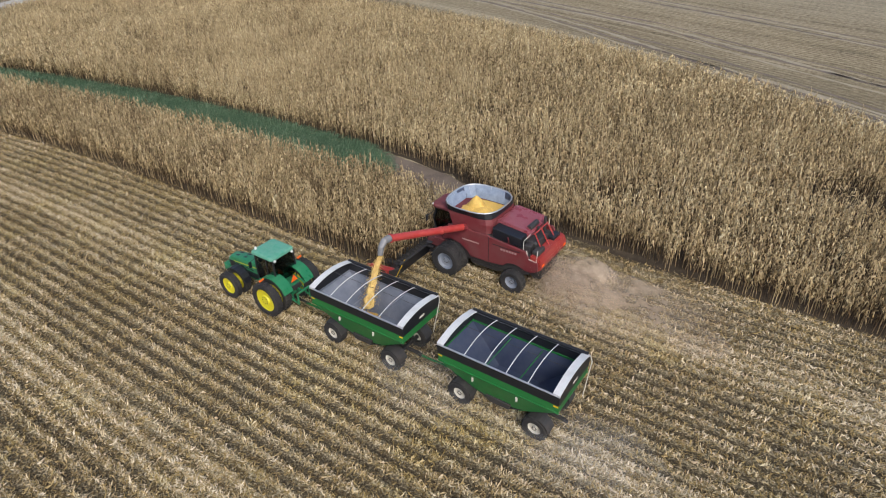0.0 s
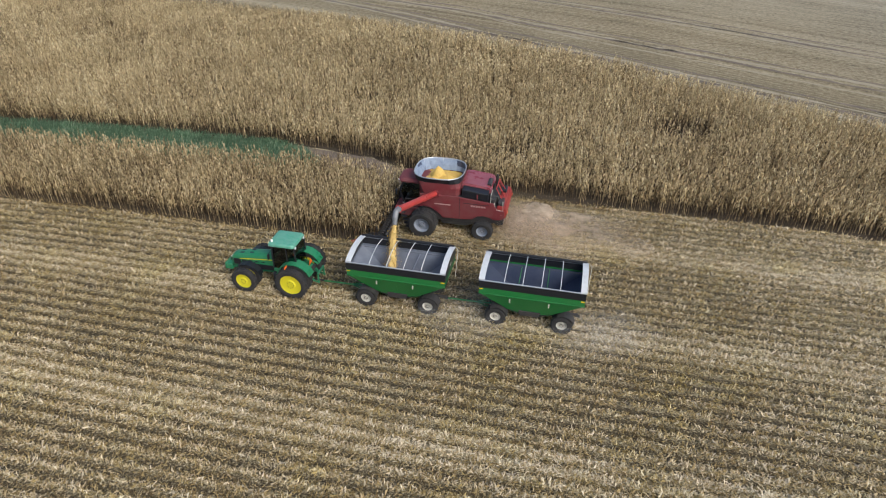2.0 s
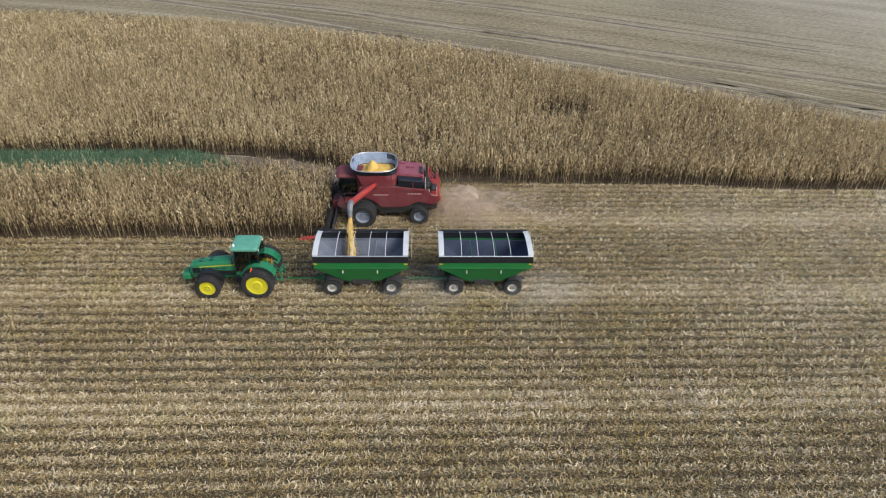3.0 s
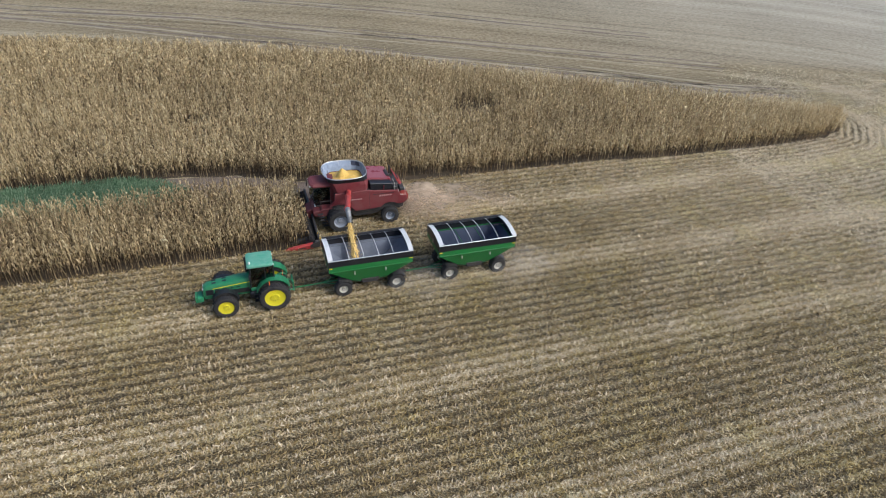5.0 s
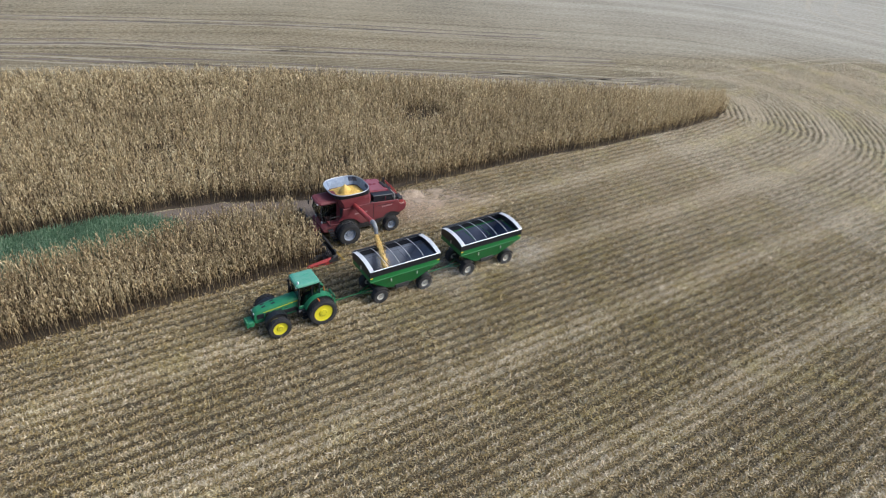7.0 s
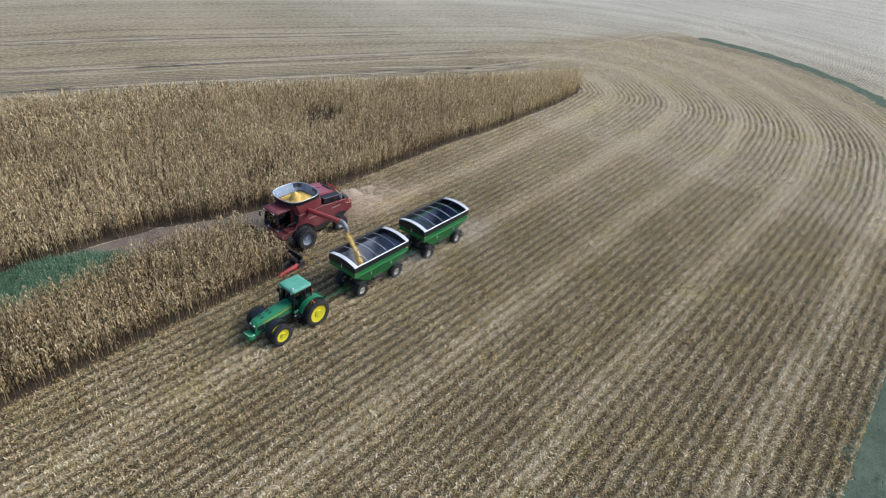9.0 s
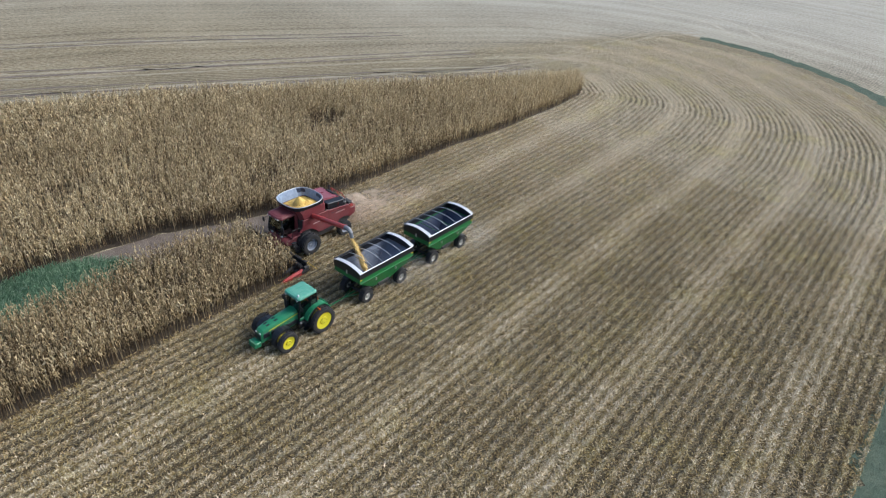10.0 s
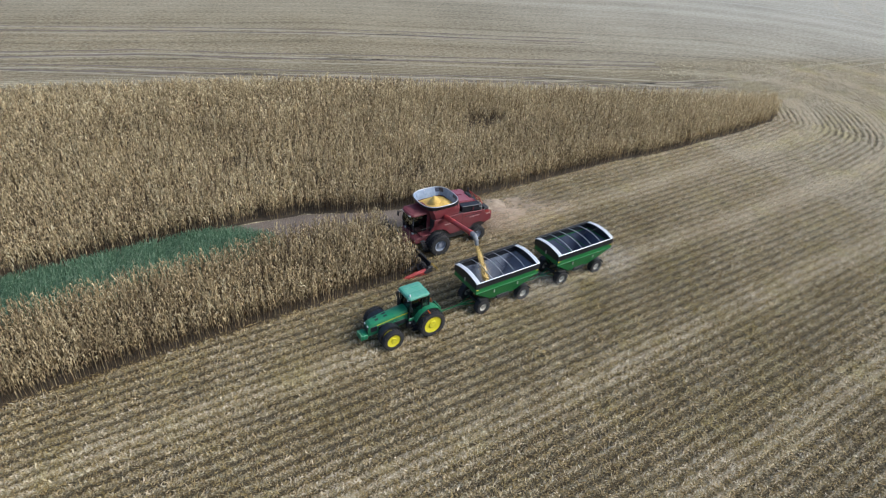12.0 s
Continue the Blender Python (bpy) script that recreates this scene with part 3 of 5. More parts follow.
# ---- standing corn ----
def corn(name, poly, seed, label, leaf=1.0, spacing=0.14, tall=2.05, ripe=0.0):
    rng = np.random.default_rng(seed)
    xs = [p[0] for p in poly]
    ys = [p[1] for p in poly]
    rows = np.arange(math.ceil(min(ys) / ROW), math.floor(max(ys) / ROW) + 1) * ROW
    x, y = np.meshgrid(np.arange(min(xs), max(xs), spacing), rows)
    x, y = x.ravel(), y.ravel()
    x = x + rng.uniform(-0.07, 0.07, x.size)
    y = y + rng.normal(0, 0.035, y.size)
    keep = inside(x, y, poly) & (rng.random(x.size) > 0.06)
    sparse = (y > 40) | (x < -55)
    keep &= ~(sparse & (rng.random(x.size) < 0.30))
    thin = ((x - 20) / 3.2) ** 2 + ((y - 28.2) / 1.7) ** 2 < 1
    thin |= ((x + 9) / 2.4) ** 2 + ((y - 30) / 1.1) ** 2 < 1
    thin |= ((x - 6) / 2.0) ** 2 + ((y - 20.5) / 0.8) ** 2 < 1
    keep &= ~(thin & (rng.random(x.size) < 0.8))
    x, y, sparse = x[keep], y[keep], sparse[keep]
    n = x.size
    h = tall + 0.35 * lumps(x, y, 9.0, seed + 5) + rng.normal(0, 0.15, n)
    lean_a, lean = rng.uniform(0, 6.28, n), np.abs(rng.normal(0, 0.09, n))
    lx, ly = lean * np.cos(lean_a), lean * np.sin(lean_a)
    V, F, T, base = [], [], [], 0
    tone = np.clip(rng.normal(0.5, 0.27, n) + 0.3 * (lumps(x, y, 2.2, seed + 9) - 0.5), 0, 1) * 0.6
    # towards +x the stand is paler
    tone = tone + 0.14 * np.clip((x - 20) / 35, 0, 1)
    # plants deep in the stand keep only their upper leaves
    front = edge_distance(x, y, poly + poly[:1]) < 3.0

    def add(v, which=slice(None), foot_dark=0.0):
        """v: plants x corners of quads x 3; each run of 4 is a quad. Stalks and low leaves are toned down: weathered
        brown plus painted foot shade.
        """
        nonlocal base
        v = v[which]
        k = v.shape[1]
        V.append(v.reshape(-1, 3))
        T.append(np.repeat(tone[which] - foot_dark - ripe, k))
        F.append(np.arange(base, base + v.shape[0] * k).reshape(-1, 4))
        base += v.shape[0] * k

    wide = np.where(sparse, 1.4, 1.0)
    # stalk: two crossed narrow strips
    for turn in (0.0, 1.57):
        a = rng.uniform(0, 3.14, n) + turn
        cx, cy, w = np.cos(a), np.sin(a), 0.017 * wide
        v = np.zeros((n, 4, 3))
        for c, (s, z, k) in enumerate(((-1, 0, 1), (1, 0, 1), (1, 1, 0.5), (-1, 1, 0.5))):
            v[:, c, 0] = x + s * w * k * cx + lx * h * z
            v[:, c, 1] = y + s * w * k * cy + ly * h * z
            v[:, c, 2] = h * z
        add(v, foot_dark=0.28)
    # leaves: an arm that rises, then hangs
    for i in range(7):
        zi = h * (0.34 + 0.093 * i) + rng.normal(0, 0.05, n)
        a = rng.uniform(0, 6.28, n)
        out = rng.uniform(0.08, 0.22, n) * wide * leaf
        droop = rng.uniform(0.14, 0.42, n)
        rise = rng.uniform(-0.02, 0.26, n)
        w = rng.uniform(0.024, 0.044, n) * wide * leaf
        ca, sa = np.cos(a), np.sin(a)
        tw = rng.normal(0, 0.7, n)
        p0 = np.stack([x + lx * zi, y + ly * zi, zi], 1)
        p1 = p0 + np.stack([ca * out, sa * out, rise], 1)
        p2 = p1 + np.stack([np.cos(a + tw) * out * 0.5, np.sin(a + tw) * out * 0.5, -droop], 1)
        p2[:, 2] = np.maximum(p2[:, 2], 0.03)
        s0 = np.stack([-sa * w, ca * w, 0 * w], 1)
        s1 = np.stack([-np.sin(a + tw) * w, np.cos(a + tw) * w, 0.4 * w], 1)
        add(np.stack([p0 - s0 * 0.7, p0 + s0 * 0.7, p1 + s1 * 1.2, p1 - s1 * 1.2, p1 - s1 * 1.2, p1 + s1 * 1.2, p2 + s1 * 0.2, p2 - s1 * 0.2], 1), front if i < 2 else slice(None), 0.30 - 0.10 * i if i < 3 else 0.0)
    # hanging ear
    a = rng.uniform(0, 6.28, n)
    ez = h * 0.5 + rng.normal(0, 0.1, n)
    ex, ey = x + 0.09 * np.cos(a), y + 0.09 * np.sin(a)
    for turn in (0.0, 1.57):
        c, s = 0.03 * np.cos(a + turn), 0.03 * np.sin(a + turn)
        top = np.stack([ex - 0.05 * np.cos(a), ey - 0.05 * np.sin(a), ez + 0.13], 1)
        bot = np.stack([ex, ey, ez - 0.13], 1)
        add(np.stack([top, np.stack([ex + c, ey + s, ez], 1), bot, np.stack([ex - c, ey - s, ez], 1)], 1), front)
    # tassel
    a = rng.uniform(0, 6.28, n)
    t0 = np.stack([x + lx * h, y + ly * h, h], 1)
    t1 = t0 + np.stack([0.10 * np.cos(a), 0.10 * np.sin(a), rng.uniform(0.12, 0.26, n)], 1)
    q = np.stack([-0.012 * np.sin(a), 0.012 * np.cos(a), 0 * a], 1) * wide[:, None]
    add(np.stack([t0 - q, t0 + q, t1 + q, t1 - q], 1))
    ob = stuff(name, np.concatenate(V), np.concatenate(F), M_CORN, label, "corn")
    # each plant keeps its own stage of drying, less the shade painted into its foot
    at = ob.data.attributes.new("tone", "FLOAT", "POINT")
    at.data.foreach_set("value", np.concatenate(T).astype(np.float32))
    return ob


corn("corn_stand", CORN_BLOCK, 11, "tall dry golden-brown corn standing in rows", 1.03)
corn("corn_strip", CORN_STRIP, 12, "narrow strip of dry standing corn before the header", 0.98, 0.10, 2.2, 0.07)


# ---- residue and stubs on the stubble ----
def stubble_points(x0, x1, y0, y1, density, seed):
    rng = np.random.default_rng(seed)
    n = int((x1 - x0) * (y1 - y0) * density)
    x, y = rng.uniform(x0, x1, n), rng.uniform(y0, y1, n)
    d = edge_distance(x, y, FIELD_EDGE)
    ok = ~inside(x, y, CORN_BLOCK) & ~((y > 6.78) & (x < HEAD_X)) & (d < 46.6) & ~inside(x, y, BARE)
    row = 0.5 + 0.5 * np.cos((d + 0.17 * (lumps(x, y, 1.6, 3) - 0.5)) * 6.283 / ROW)
    lane = 0.5 + 0.5 * np.cos((d - LANE_AT + 1.0 * (lumps(x, y, 22.0, 6) - 0.5)) * 6.283 / LANE)
    lane = lane ** 6 * np.clip(0.6 + 0.8 * lumps(x, y, 9.0, 4), 0, 1)
    # farther from the corn the residue lies more evenly
    even = np.clip((-y - 4) / 8, 0, 1) * np.clip((45 - x) / 15, 0, 1)
    even = np.maximum(even, np.clip((-x - 5) / 10, 0, 0.9))
    want = 0.15 + 0.12 * even + (0.84 - 0.26 * even) * row ** 2.5 * np.clip(0.4 + 1.1 * lumps(x, y, 0.9, 15), 0.3, 1.3) + 0.35 * lane + 0.35 * (lumps(x, y, 2.2, 8) - 0.5) + 0.30 * (lumps(x, y, 0.55, 18) - 0.5)
    want *= 1 - np.minimum(far_tone(x, y), 1)
    want *= np.where(y > 22, np.clip((x - 56) / 30, 0, 1), 1)
    keep = ok & (rng.random(n) < want)
    return x[keep], y[keep], lane[keep] * (0.6 + 0.4 * row[keep]), row[keep], rng


def litter(name, x0, x1, y0, y1, density, seed, size, label, far_lift=0.0):
    x, y, lane, row, rng = stubble_points(x0, x1, y0, y1, density, seed)
    n = x.size
    a = rng.uniform(0, 6.28, n)
    ln = size * np.minimum(rng.lognormal(0, 0.3, n), 1.7) * 0.5
    w = ln * rng.uniform(0.10, 0.30, n) + 0.010
    z = 0.012 + 0.12 * row ** 2 * rng.random(n) + 0.035 * rng.random(n)
    pitch = rng.normal(0, 0.40, n) * (0.6 + row)
    dx, dy, dz = np.cos(a) * np.cos(pitch) * ln, np.sin(a) * np.cos(pitch) * ln, np.sin(pitch) * ln
    tilt = rng.normal(0, 0.5, n)
    sx, sy, sz = -np.sin(a) * w * np.cos(tilt), np.cos(a) * w * np.cos(tilt), w * np.sin(tilt)
    z = z + np.abs(dz) + np.abs(sz)
    c = np.stack([x, y, z], 1)
    al, ac = np.stack([dx, dy, dz], 1), np.stack([sx, sy, sz], 1)
    lift = np.zeros((n, 3))
    lift[:, 2] = rng.normal(0, 0.3, n) * ln
    v = np.stack([c - al + ac * 0.6, c + al + lift, c - ac * 1.1 - al * 0.3], 1).reshape(-1, 3)
    v[:, 2] = np.maximum(v[:, 2], 0.008)
    ob = stuff(name, v, np.arange(3 * n).reshape(-1, 3), M_LITTER, label, "corn residue")
    # finely chopped, bleached residue lies along the lanes the machine spread it on
    tone = (0.34 + 0.10 * np.clip(x / 20, 0, 1)) * lane + 0.22 * (lumps(x, y, 5.0, 77) - 0.5) + 0.42 * (row - 0.70) + far_lift
    # the row term paints furrow shade; the lift towards +x is paler residue plus painted haze
    tone += 0.16 * np.clip((x - 24) / 24, -0.35, 1) + 0.14 * np.clip((x - 16) / 15, 0, 1) * np.clip((y + 9) / 5, 0, 1)
    tone += 0.16 * np.clip((x - 15) / 32, 0, 1) + 0.07 * np.clip((-y - 4) / 8, 0, 1) * np.clip((25 - x) / 15, 0, 1)
    at = ob.data.attributes.new("tone", "FLOAT", "POINT")
    at.data.foreach_set("value", np.repeat(tone, 3).astype(np.float32))
    return ob


litter("residue", -48, 42, -33, 15.2, 365, 21, 0.205, "straw-coloured corn leaves and husks strewn on the stubble")
litter("residue", 42, 104, -36, 40, 230, 22, 0.24, "pale corn residue round the bend of the stubble rows", 0.30)


def stubs(name, x0, x1, y0, y1, seed, label):
    rng = np.random.default_rng(seed)
    ks = np.arange(0, 61)
    x, k = np.meshgrid(np.arange(x0, x1, 0.2), ks)
    x, k = x.ravel() + rng.uniform(-0.06, 0.06, x.size), k.ravel()
    y = 14.6 - k * ROW + rng.normal(0, 0.03, x.size)
    ok = (y > y0) & (y < y1) & ~((y > 6.5) & (x < HEAD_X)) & (rng.random(x.size) > 0.25) & ~inside(x, y, BARE) & ~inside(x, y, CORN_BLOCK)
    x, y = x[ok], y[ok]
    n = x.size
    h = rng.uniform(0.10, 0.30, n)
    la, le = rng.uniform(0, 6.28, n), np.abs(rng.normal(0, 0.25, n))
    V, F = [], []
    for i in range(3):
        a0, a1 = 2.094 * i, 2.094 * (i + 1)
        v = np.zeros((n, 4, 3))
        for c, (a, z) in enumerate(((a0, 0), (a1, 0), (a1, 1), (a0, 1))):
            v[:, c, 0] = x + 0.018 * math.cos(a) + z * h * le * np.cos(la)
            v[:, c, 1] = y + 0.018 * math.sin(a) + z * h * le * np.sin(la)
            v[:, c, 2] = z * h
        V.append(v)
    v = np.stack(V, 1).reshape(-1, 3)
    return stuff(name, v, np.arange(len(v)).reshape(-1, 4), M_STUB, label, "corn stubs")


stubs("stalk_stubs", -40, 58, -31.5, 14.5, 31, "short cut corn stalks in straight rows")


def blades(name, poly, count, seed, length, label, mat):
    rng = np.random.default_rng(seed)
    xs, ys = [p[0] for p in poly], [p[1] for p in poly]
    x, y = rng.uniform(min(xs), max(xs), count), rng.uniform(min(ys), max(ys), count)
    ok = inside(x, y, poly)
    x, y = x[ok], y[ok]
    n = x.size
    a = rng.normal(0.3, 0.4, n) + 1.6 * lumps(x, y, 5.0, seed)
    ln = length * rng.uniform(0.5, 1.4, n)
    h = ln * rng.uniform(0.25, 0.6, n)
    w = rng.uniform(0.010, 0.026, n)
    c, s = np.cos(a), np.sin(a)
    p0 = np.stack([x, y, 0 * x + 0.01], 1)
    p1 = p0 + np.stack([c * ln * 0.45, s * ln * 0.45, h], 1)
    p2 = p0 + np.stack([c * ln, s * ln, h * 0.7], 1)
    q = np.stack([-s * w, c * w, 0 * w], 1)
    v = np.stack([p0 - q, p0 + q, p1 + q, p1 - q, p1 - q, p1 + q, p2 + q * 0.2, p2 - q * 0.2], 1).reshape(-1, 3)
    return stuff(name, v, np.arange(len(v)).reshape(-1, 4), mat, label, "grass")


blades("grass", [(-75, 13.9), (-16, 13.9), (-10.2, 14.7), (-9.6, 16.6), (-11.7, 19.0), (-14.8, 20.2), (-75, 20.2)], 60000, 41, 0.7, "long lush green grass lying over in the waterway", M_BLADE)
blades("grass", MARGIN[18:] + MARGIN_OUT[18:][::-1], 90000, 42, 0.2, "short grey-green grass on the field margin", M_BLADE_DULL)

# ---- gravity wagons ----
def arch(x0, x1, half, z0, rise, thick, n=14):
    """A shallow curved band over the wagon from side to side."""
    rings = []
    for k in range(n + 1):
        y = -half + 2 * half * k / n
        z = z0 + rise * (1 - (y / half) ** 2)
        rings.append([(x0, y, z), (x1, y, z), (x1, y, z + thick), (x0, y, z + thick)])
    return loft(rings)


def rect_ring(x0, x1, y0, y1, z):
    return [(x0, y0, z), (x1, y0, z), (x1, y1, z), (x0, y1, z)]


def gravity_wagon(at, lining):
    w = thing("grain_wagon", at, "green gravity grain wagon with black top band and white roof bows", "wagon", "grain wagons behind the tractor")
    X0, X1, Y, ZT = -0.95, 4.70, 1.38, 3.06
    t = 0.05
    # outer shell, over the green rim, down the inside of the upper box
    part("body", bevelled(loft([rect_ring(0.85, 2.85, -0.92, 0.92, 0.90), rect_ring(X0, X1, -Y, Y, 2.22), rect_ring(X0, X1, -Y, Y, 2.64)], cap=False), 0.012), M_WAGON, w)
    part("inner_lip", loft([rect_ring(X0 + 0.004, X1 - 0.004, -Y + 0.004, Y - 0.004, 2.636), rect_ring(X0 + t, X1 - t, -Y + t, Y - t, 2.636), rect_ring(X0 + t, X1 - t, -Y + t, Y - t, 2.54)], cap=False),
         lining if lining is M_LINER_DUST_HAZE else M_WAGON, w)
    part("liner", loft([rect_ring(X0 + t, X1 - t, -Y + t, Y - t, 2.535), rect_ring(0.85, 2.85, -0.8, 0.8, 1.12)][::-1]
                       + [rect_ring(X0 + t + 0.01, X1 - t - 0.01, -Y + t + 0.01, Y - t - 0.01, 2.55)], cap=False), lining, w, "blue-grey steel hopper liner")
    part("floor", box(0.8, 2.9, -0.85, 0.85, 1.06, 1.13, 0.0), lining, w)
    part("top_band", loft([rect_ring(X0 - 0.02, X1 + 0.02, -Y - 0.02, Y + 0.02, 2.62), rect_ring(X0 - 0.02, X1 + 0.02, -Y - 0.02, Y + 0.02, ZT),
                           rect_ring(X0 + 0.03, X1 - 0.03, -Y + 0.03, Y - 0.03, ZT), rect_ring(X0 + 0.03, X1 - 0.03, -Y + 0.03, Y - 0.03, 2.62)], cap=False),
         M_BLACK, w, "black sideboard")
    for s in (-1, 1):
        part("top_rail", box(X0 - 0.03, X1 + 0.03, s * Y - 0.04, s * Y + 0.04, ZT, ZT + 0.06, 0.015), M_STEEL, w, "bright steel rail")
    for x0, x1 in ((X0 - 0.03, X0 + 0.29), (X1 - 0.29, X1 + 0.03)):
        part("end_bow", arch(x0, x1, Y + 0.01, ZT + 0.065, 0.24, 0.045), M_WHITE, w, "wide white curved end cap")
    for x0 in (X0 - 0.02, X1 - 0.03):
        rings = [[(x0, y, ZT - 0.01), (x0 + 0.05, y, ZT - 0.01), (x0 + 0.05, y, ZT + 0.07 + 0.24 * (1 - (y / Y) ** 2)), (x0, y, ZT + 0.07 + 0.24 * (1 - (y / Y) ** 2))]
                 for y in np.linspace(-Y + 0.02, Y - 0.02, 13)]
        part("end_board", loft(rings), M_BLACK, w)
    for k in range(4):
        x = X0 + 0.36 + (X1 - X0 - 0.72) * (k + 1) / 5
        part("roof_bow", tube([(x, y, ZT + 0.08 + 0.24 * (1 - (y / Y) ** 2)) for y in np.linspace(-Y, Y, 13)], 0.021, 6), M_WHITE, w, "thin white roof bow")
    part("tarp_roll", tube([(X0 + 0.05, Y - 0.02, ZT + 0.13), (1.9, Y - 0.02, ZT + 0.12), (X1 - 0.05, Y - 0.02, ZT + 0.13)], 0.085, 8), M_BLACK, w, "rolled black tarp")
    part("crank_pole", tube([(X1 + 0.06, Y - 0.05, ZT + 0.12), (X1 + 0.22, Y - 0.25, ZT + 0.05), (X1 + 0.18, Y - 0.75, 1.6)], 0.018, 6), M_RIM_CREAM, w)
    part("centre_pole", tube([(X0 + 0.2, 0, ZT + 0.29), (X1 - 0.2, 0, ZT + 0.29)], 0.010, 6), M_DARK, w)
    # a brace across the hopper inside
    for x in (1.1, 2.65):
        part("inner_brace", tube([(x, -1.3, 2.45), (x, 1.3, 2.45)], 0.025, 6), lining if lining is M_LINER_DUST_HAZE else M_WAGON, w)
    # ribs and brackets on the sloping sides
    for s in (-1, 1):
        for x in (0.55, 1.85, 3.15):
            y0, y1 = s * 1.39, s * 1.0
            part("side_rib", plate([(x - 0.03, y0, 2.25), (x + 0.03, y0, 2.25), (x + 0.03 + (1.85 - x) * 0.25, y1, 1.12), (x - 0.03 + (1.85 - x) * 0.25, y1, 1.12)], 0.04 * -s), M_WAGON, w)
        for x in (0.75, 2.85):
            part("grab_bracket", box(x - 0.035, x + 0.035, s * 1.33 - 0.05, s * 1.33 + 0.05, 1.80, 2.02, 0.01), M_RIM_CREAM, w, "small pale bracket")
        part("edge_lip", box(X0 - 0.015, X1 + 0.015, s * Y - 0.03, s * Y + 0.03, 2.19, 2.25, 0.01), M_WAGON, w)
        for x in (X0 + 0.12, X1 - 0.12):
            part("reflector", box(x - 0.10, x + 0.10, s * (Y + 0.005) - 0.015, s * (Y + 0.005) + 0.015, 2.50, 2.56, 0.005), M_AMBER, w, "yellow reflector strip")
        part("splash_panel", plate([(0.42, s * 0.98, 1.18), (1.45, s * 0.98, 0.74), (1.45, s * 0.62, 0.74), (0.42, s * 0.62, 1.18)], 0.03 * -s), M_DARK, w, "dark sloping underside panel")
        part("splash_panel", plate([(3.24, s * 0.98, 1.18), (2.25, s * 0.98, 0.74), (2.25, s * 0.62, 0.74), (3.24, s * 0.62, 1.18)], 0.03 * s), M_DARK, w, "dark sloping underside panel")
        part("discharge_chute", prism([(1.25, 1.1), (2.45, 1.1), (2.35, 0.78), (1.35, 0.78)], s * 0.9 - 0.15, s * 0.9 + 0.25, 0.015), M_DARK, w)
    for y in (-1.05, 1.05):
        part("tail_lamp", box(X1 - 0.25, X1 - 0.17, y - 0.11, y + 0.11, 2.02, 2.16, 0.015), M_ORANGE, w, "orange-red tail lamp")
    part("plaque", box(X1 + 0.02, X1 + 0.035, -0.18, 0.18, 2.84, 2.94, 0.0), M_RIM_CREAM, w)
    part("front_plaque", box(X0 - 0.035, X0 - 0.02, -0.06, 0.06, 2.55, 2.85, 0.0), M_RIM_CREAM, w)
    for x in (X0 + 0.3, X1 - 0.3):
        for y in (-0.75, 0.75):
            xm = 0.35 if x < 1 else 3.3
            part("leg", tube([(x, y, 2.2), (xm, y, 0.78)], 0.045, 6), M_WAGON, w)
    # running gear
    for y in (-0.55, 0.55):
        part("frame_rail", box(-0.25, 3.9, y - 0.06, y + 0.06, 0.70, 0.86, 0.012), M_DARK, w)
    part("reach_pole", box(-0.2, 4.5, -0.07, 0.07, 0.46, 0.60, 0.012), M_DARK, w)
    part("tongue", tube([(-0.1, 0, 0.55), (-1.2, 0, 0.50), (-3.05, 0, 0.47)], 0.055, 6), M_WAGON, w, "green drawbar")
    part("tongue_brace", tube([(-0.1, -0.5, 0.55), (-1.3, 0, 0.50)], 0.04, 6), M_WAGON, w)
    part("tongue_brace", tube([(-0.1, 0.5, 0.55), (-1.3, 0, 0.50)], 0.04, 6), M_WAGON, w)
    part("hitch", box(4.4, 4.62, -0.08, 0.08, 0.42, 0.52, 0.015), M_DARK, w)
    for x in (0.0, 3.66):
        part("axle", box(x - 0.07, x + 0.07, -1.0, 1.0, 0.50, 0.66, 0.015), M_DARK, w)
        for s in (-1, 1):
            wheel("wheel", w, (x, s * 1.02, 0.60), 0.60, 0.50, 0.30, M_RIM_CREAM, 16, dish=-0.02, side=s, label="wide wagon wheel with a cream rim")
            fen = loft([[(x + r * math.cos(a), s * 1.02 + o, 0.60 + r * math.sin(a)) for r, o in ((0.70, -0.27), (0.70, 0.27), (0.675, 0.27), (0.675, -0.27))]
                        for a in np.linspace(radians(15), radians(115), 8)])
            part("mudguard", fen, M_DARK, w, "black mudguard")
    return w


gravity_wagon((0, 1.27, 0), M_LINER_DUST_HAZE)
gravity_wagon((7.53, 1.27, 0), M_LINER)


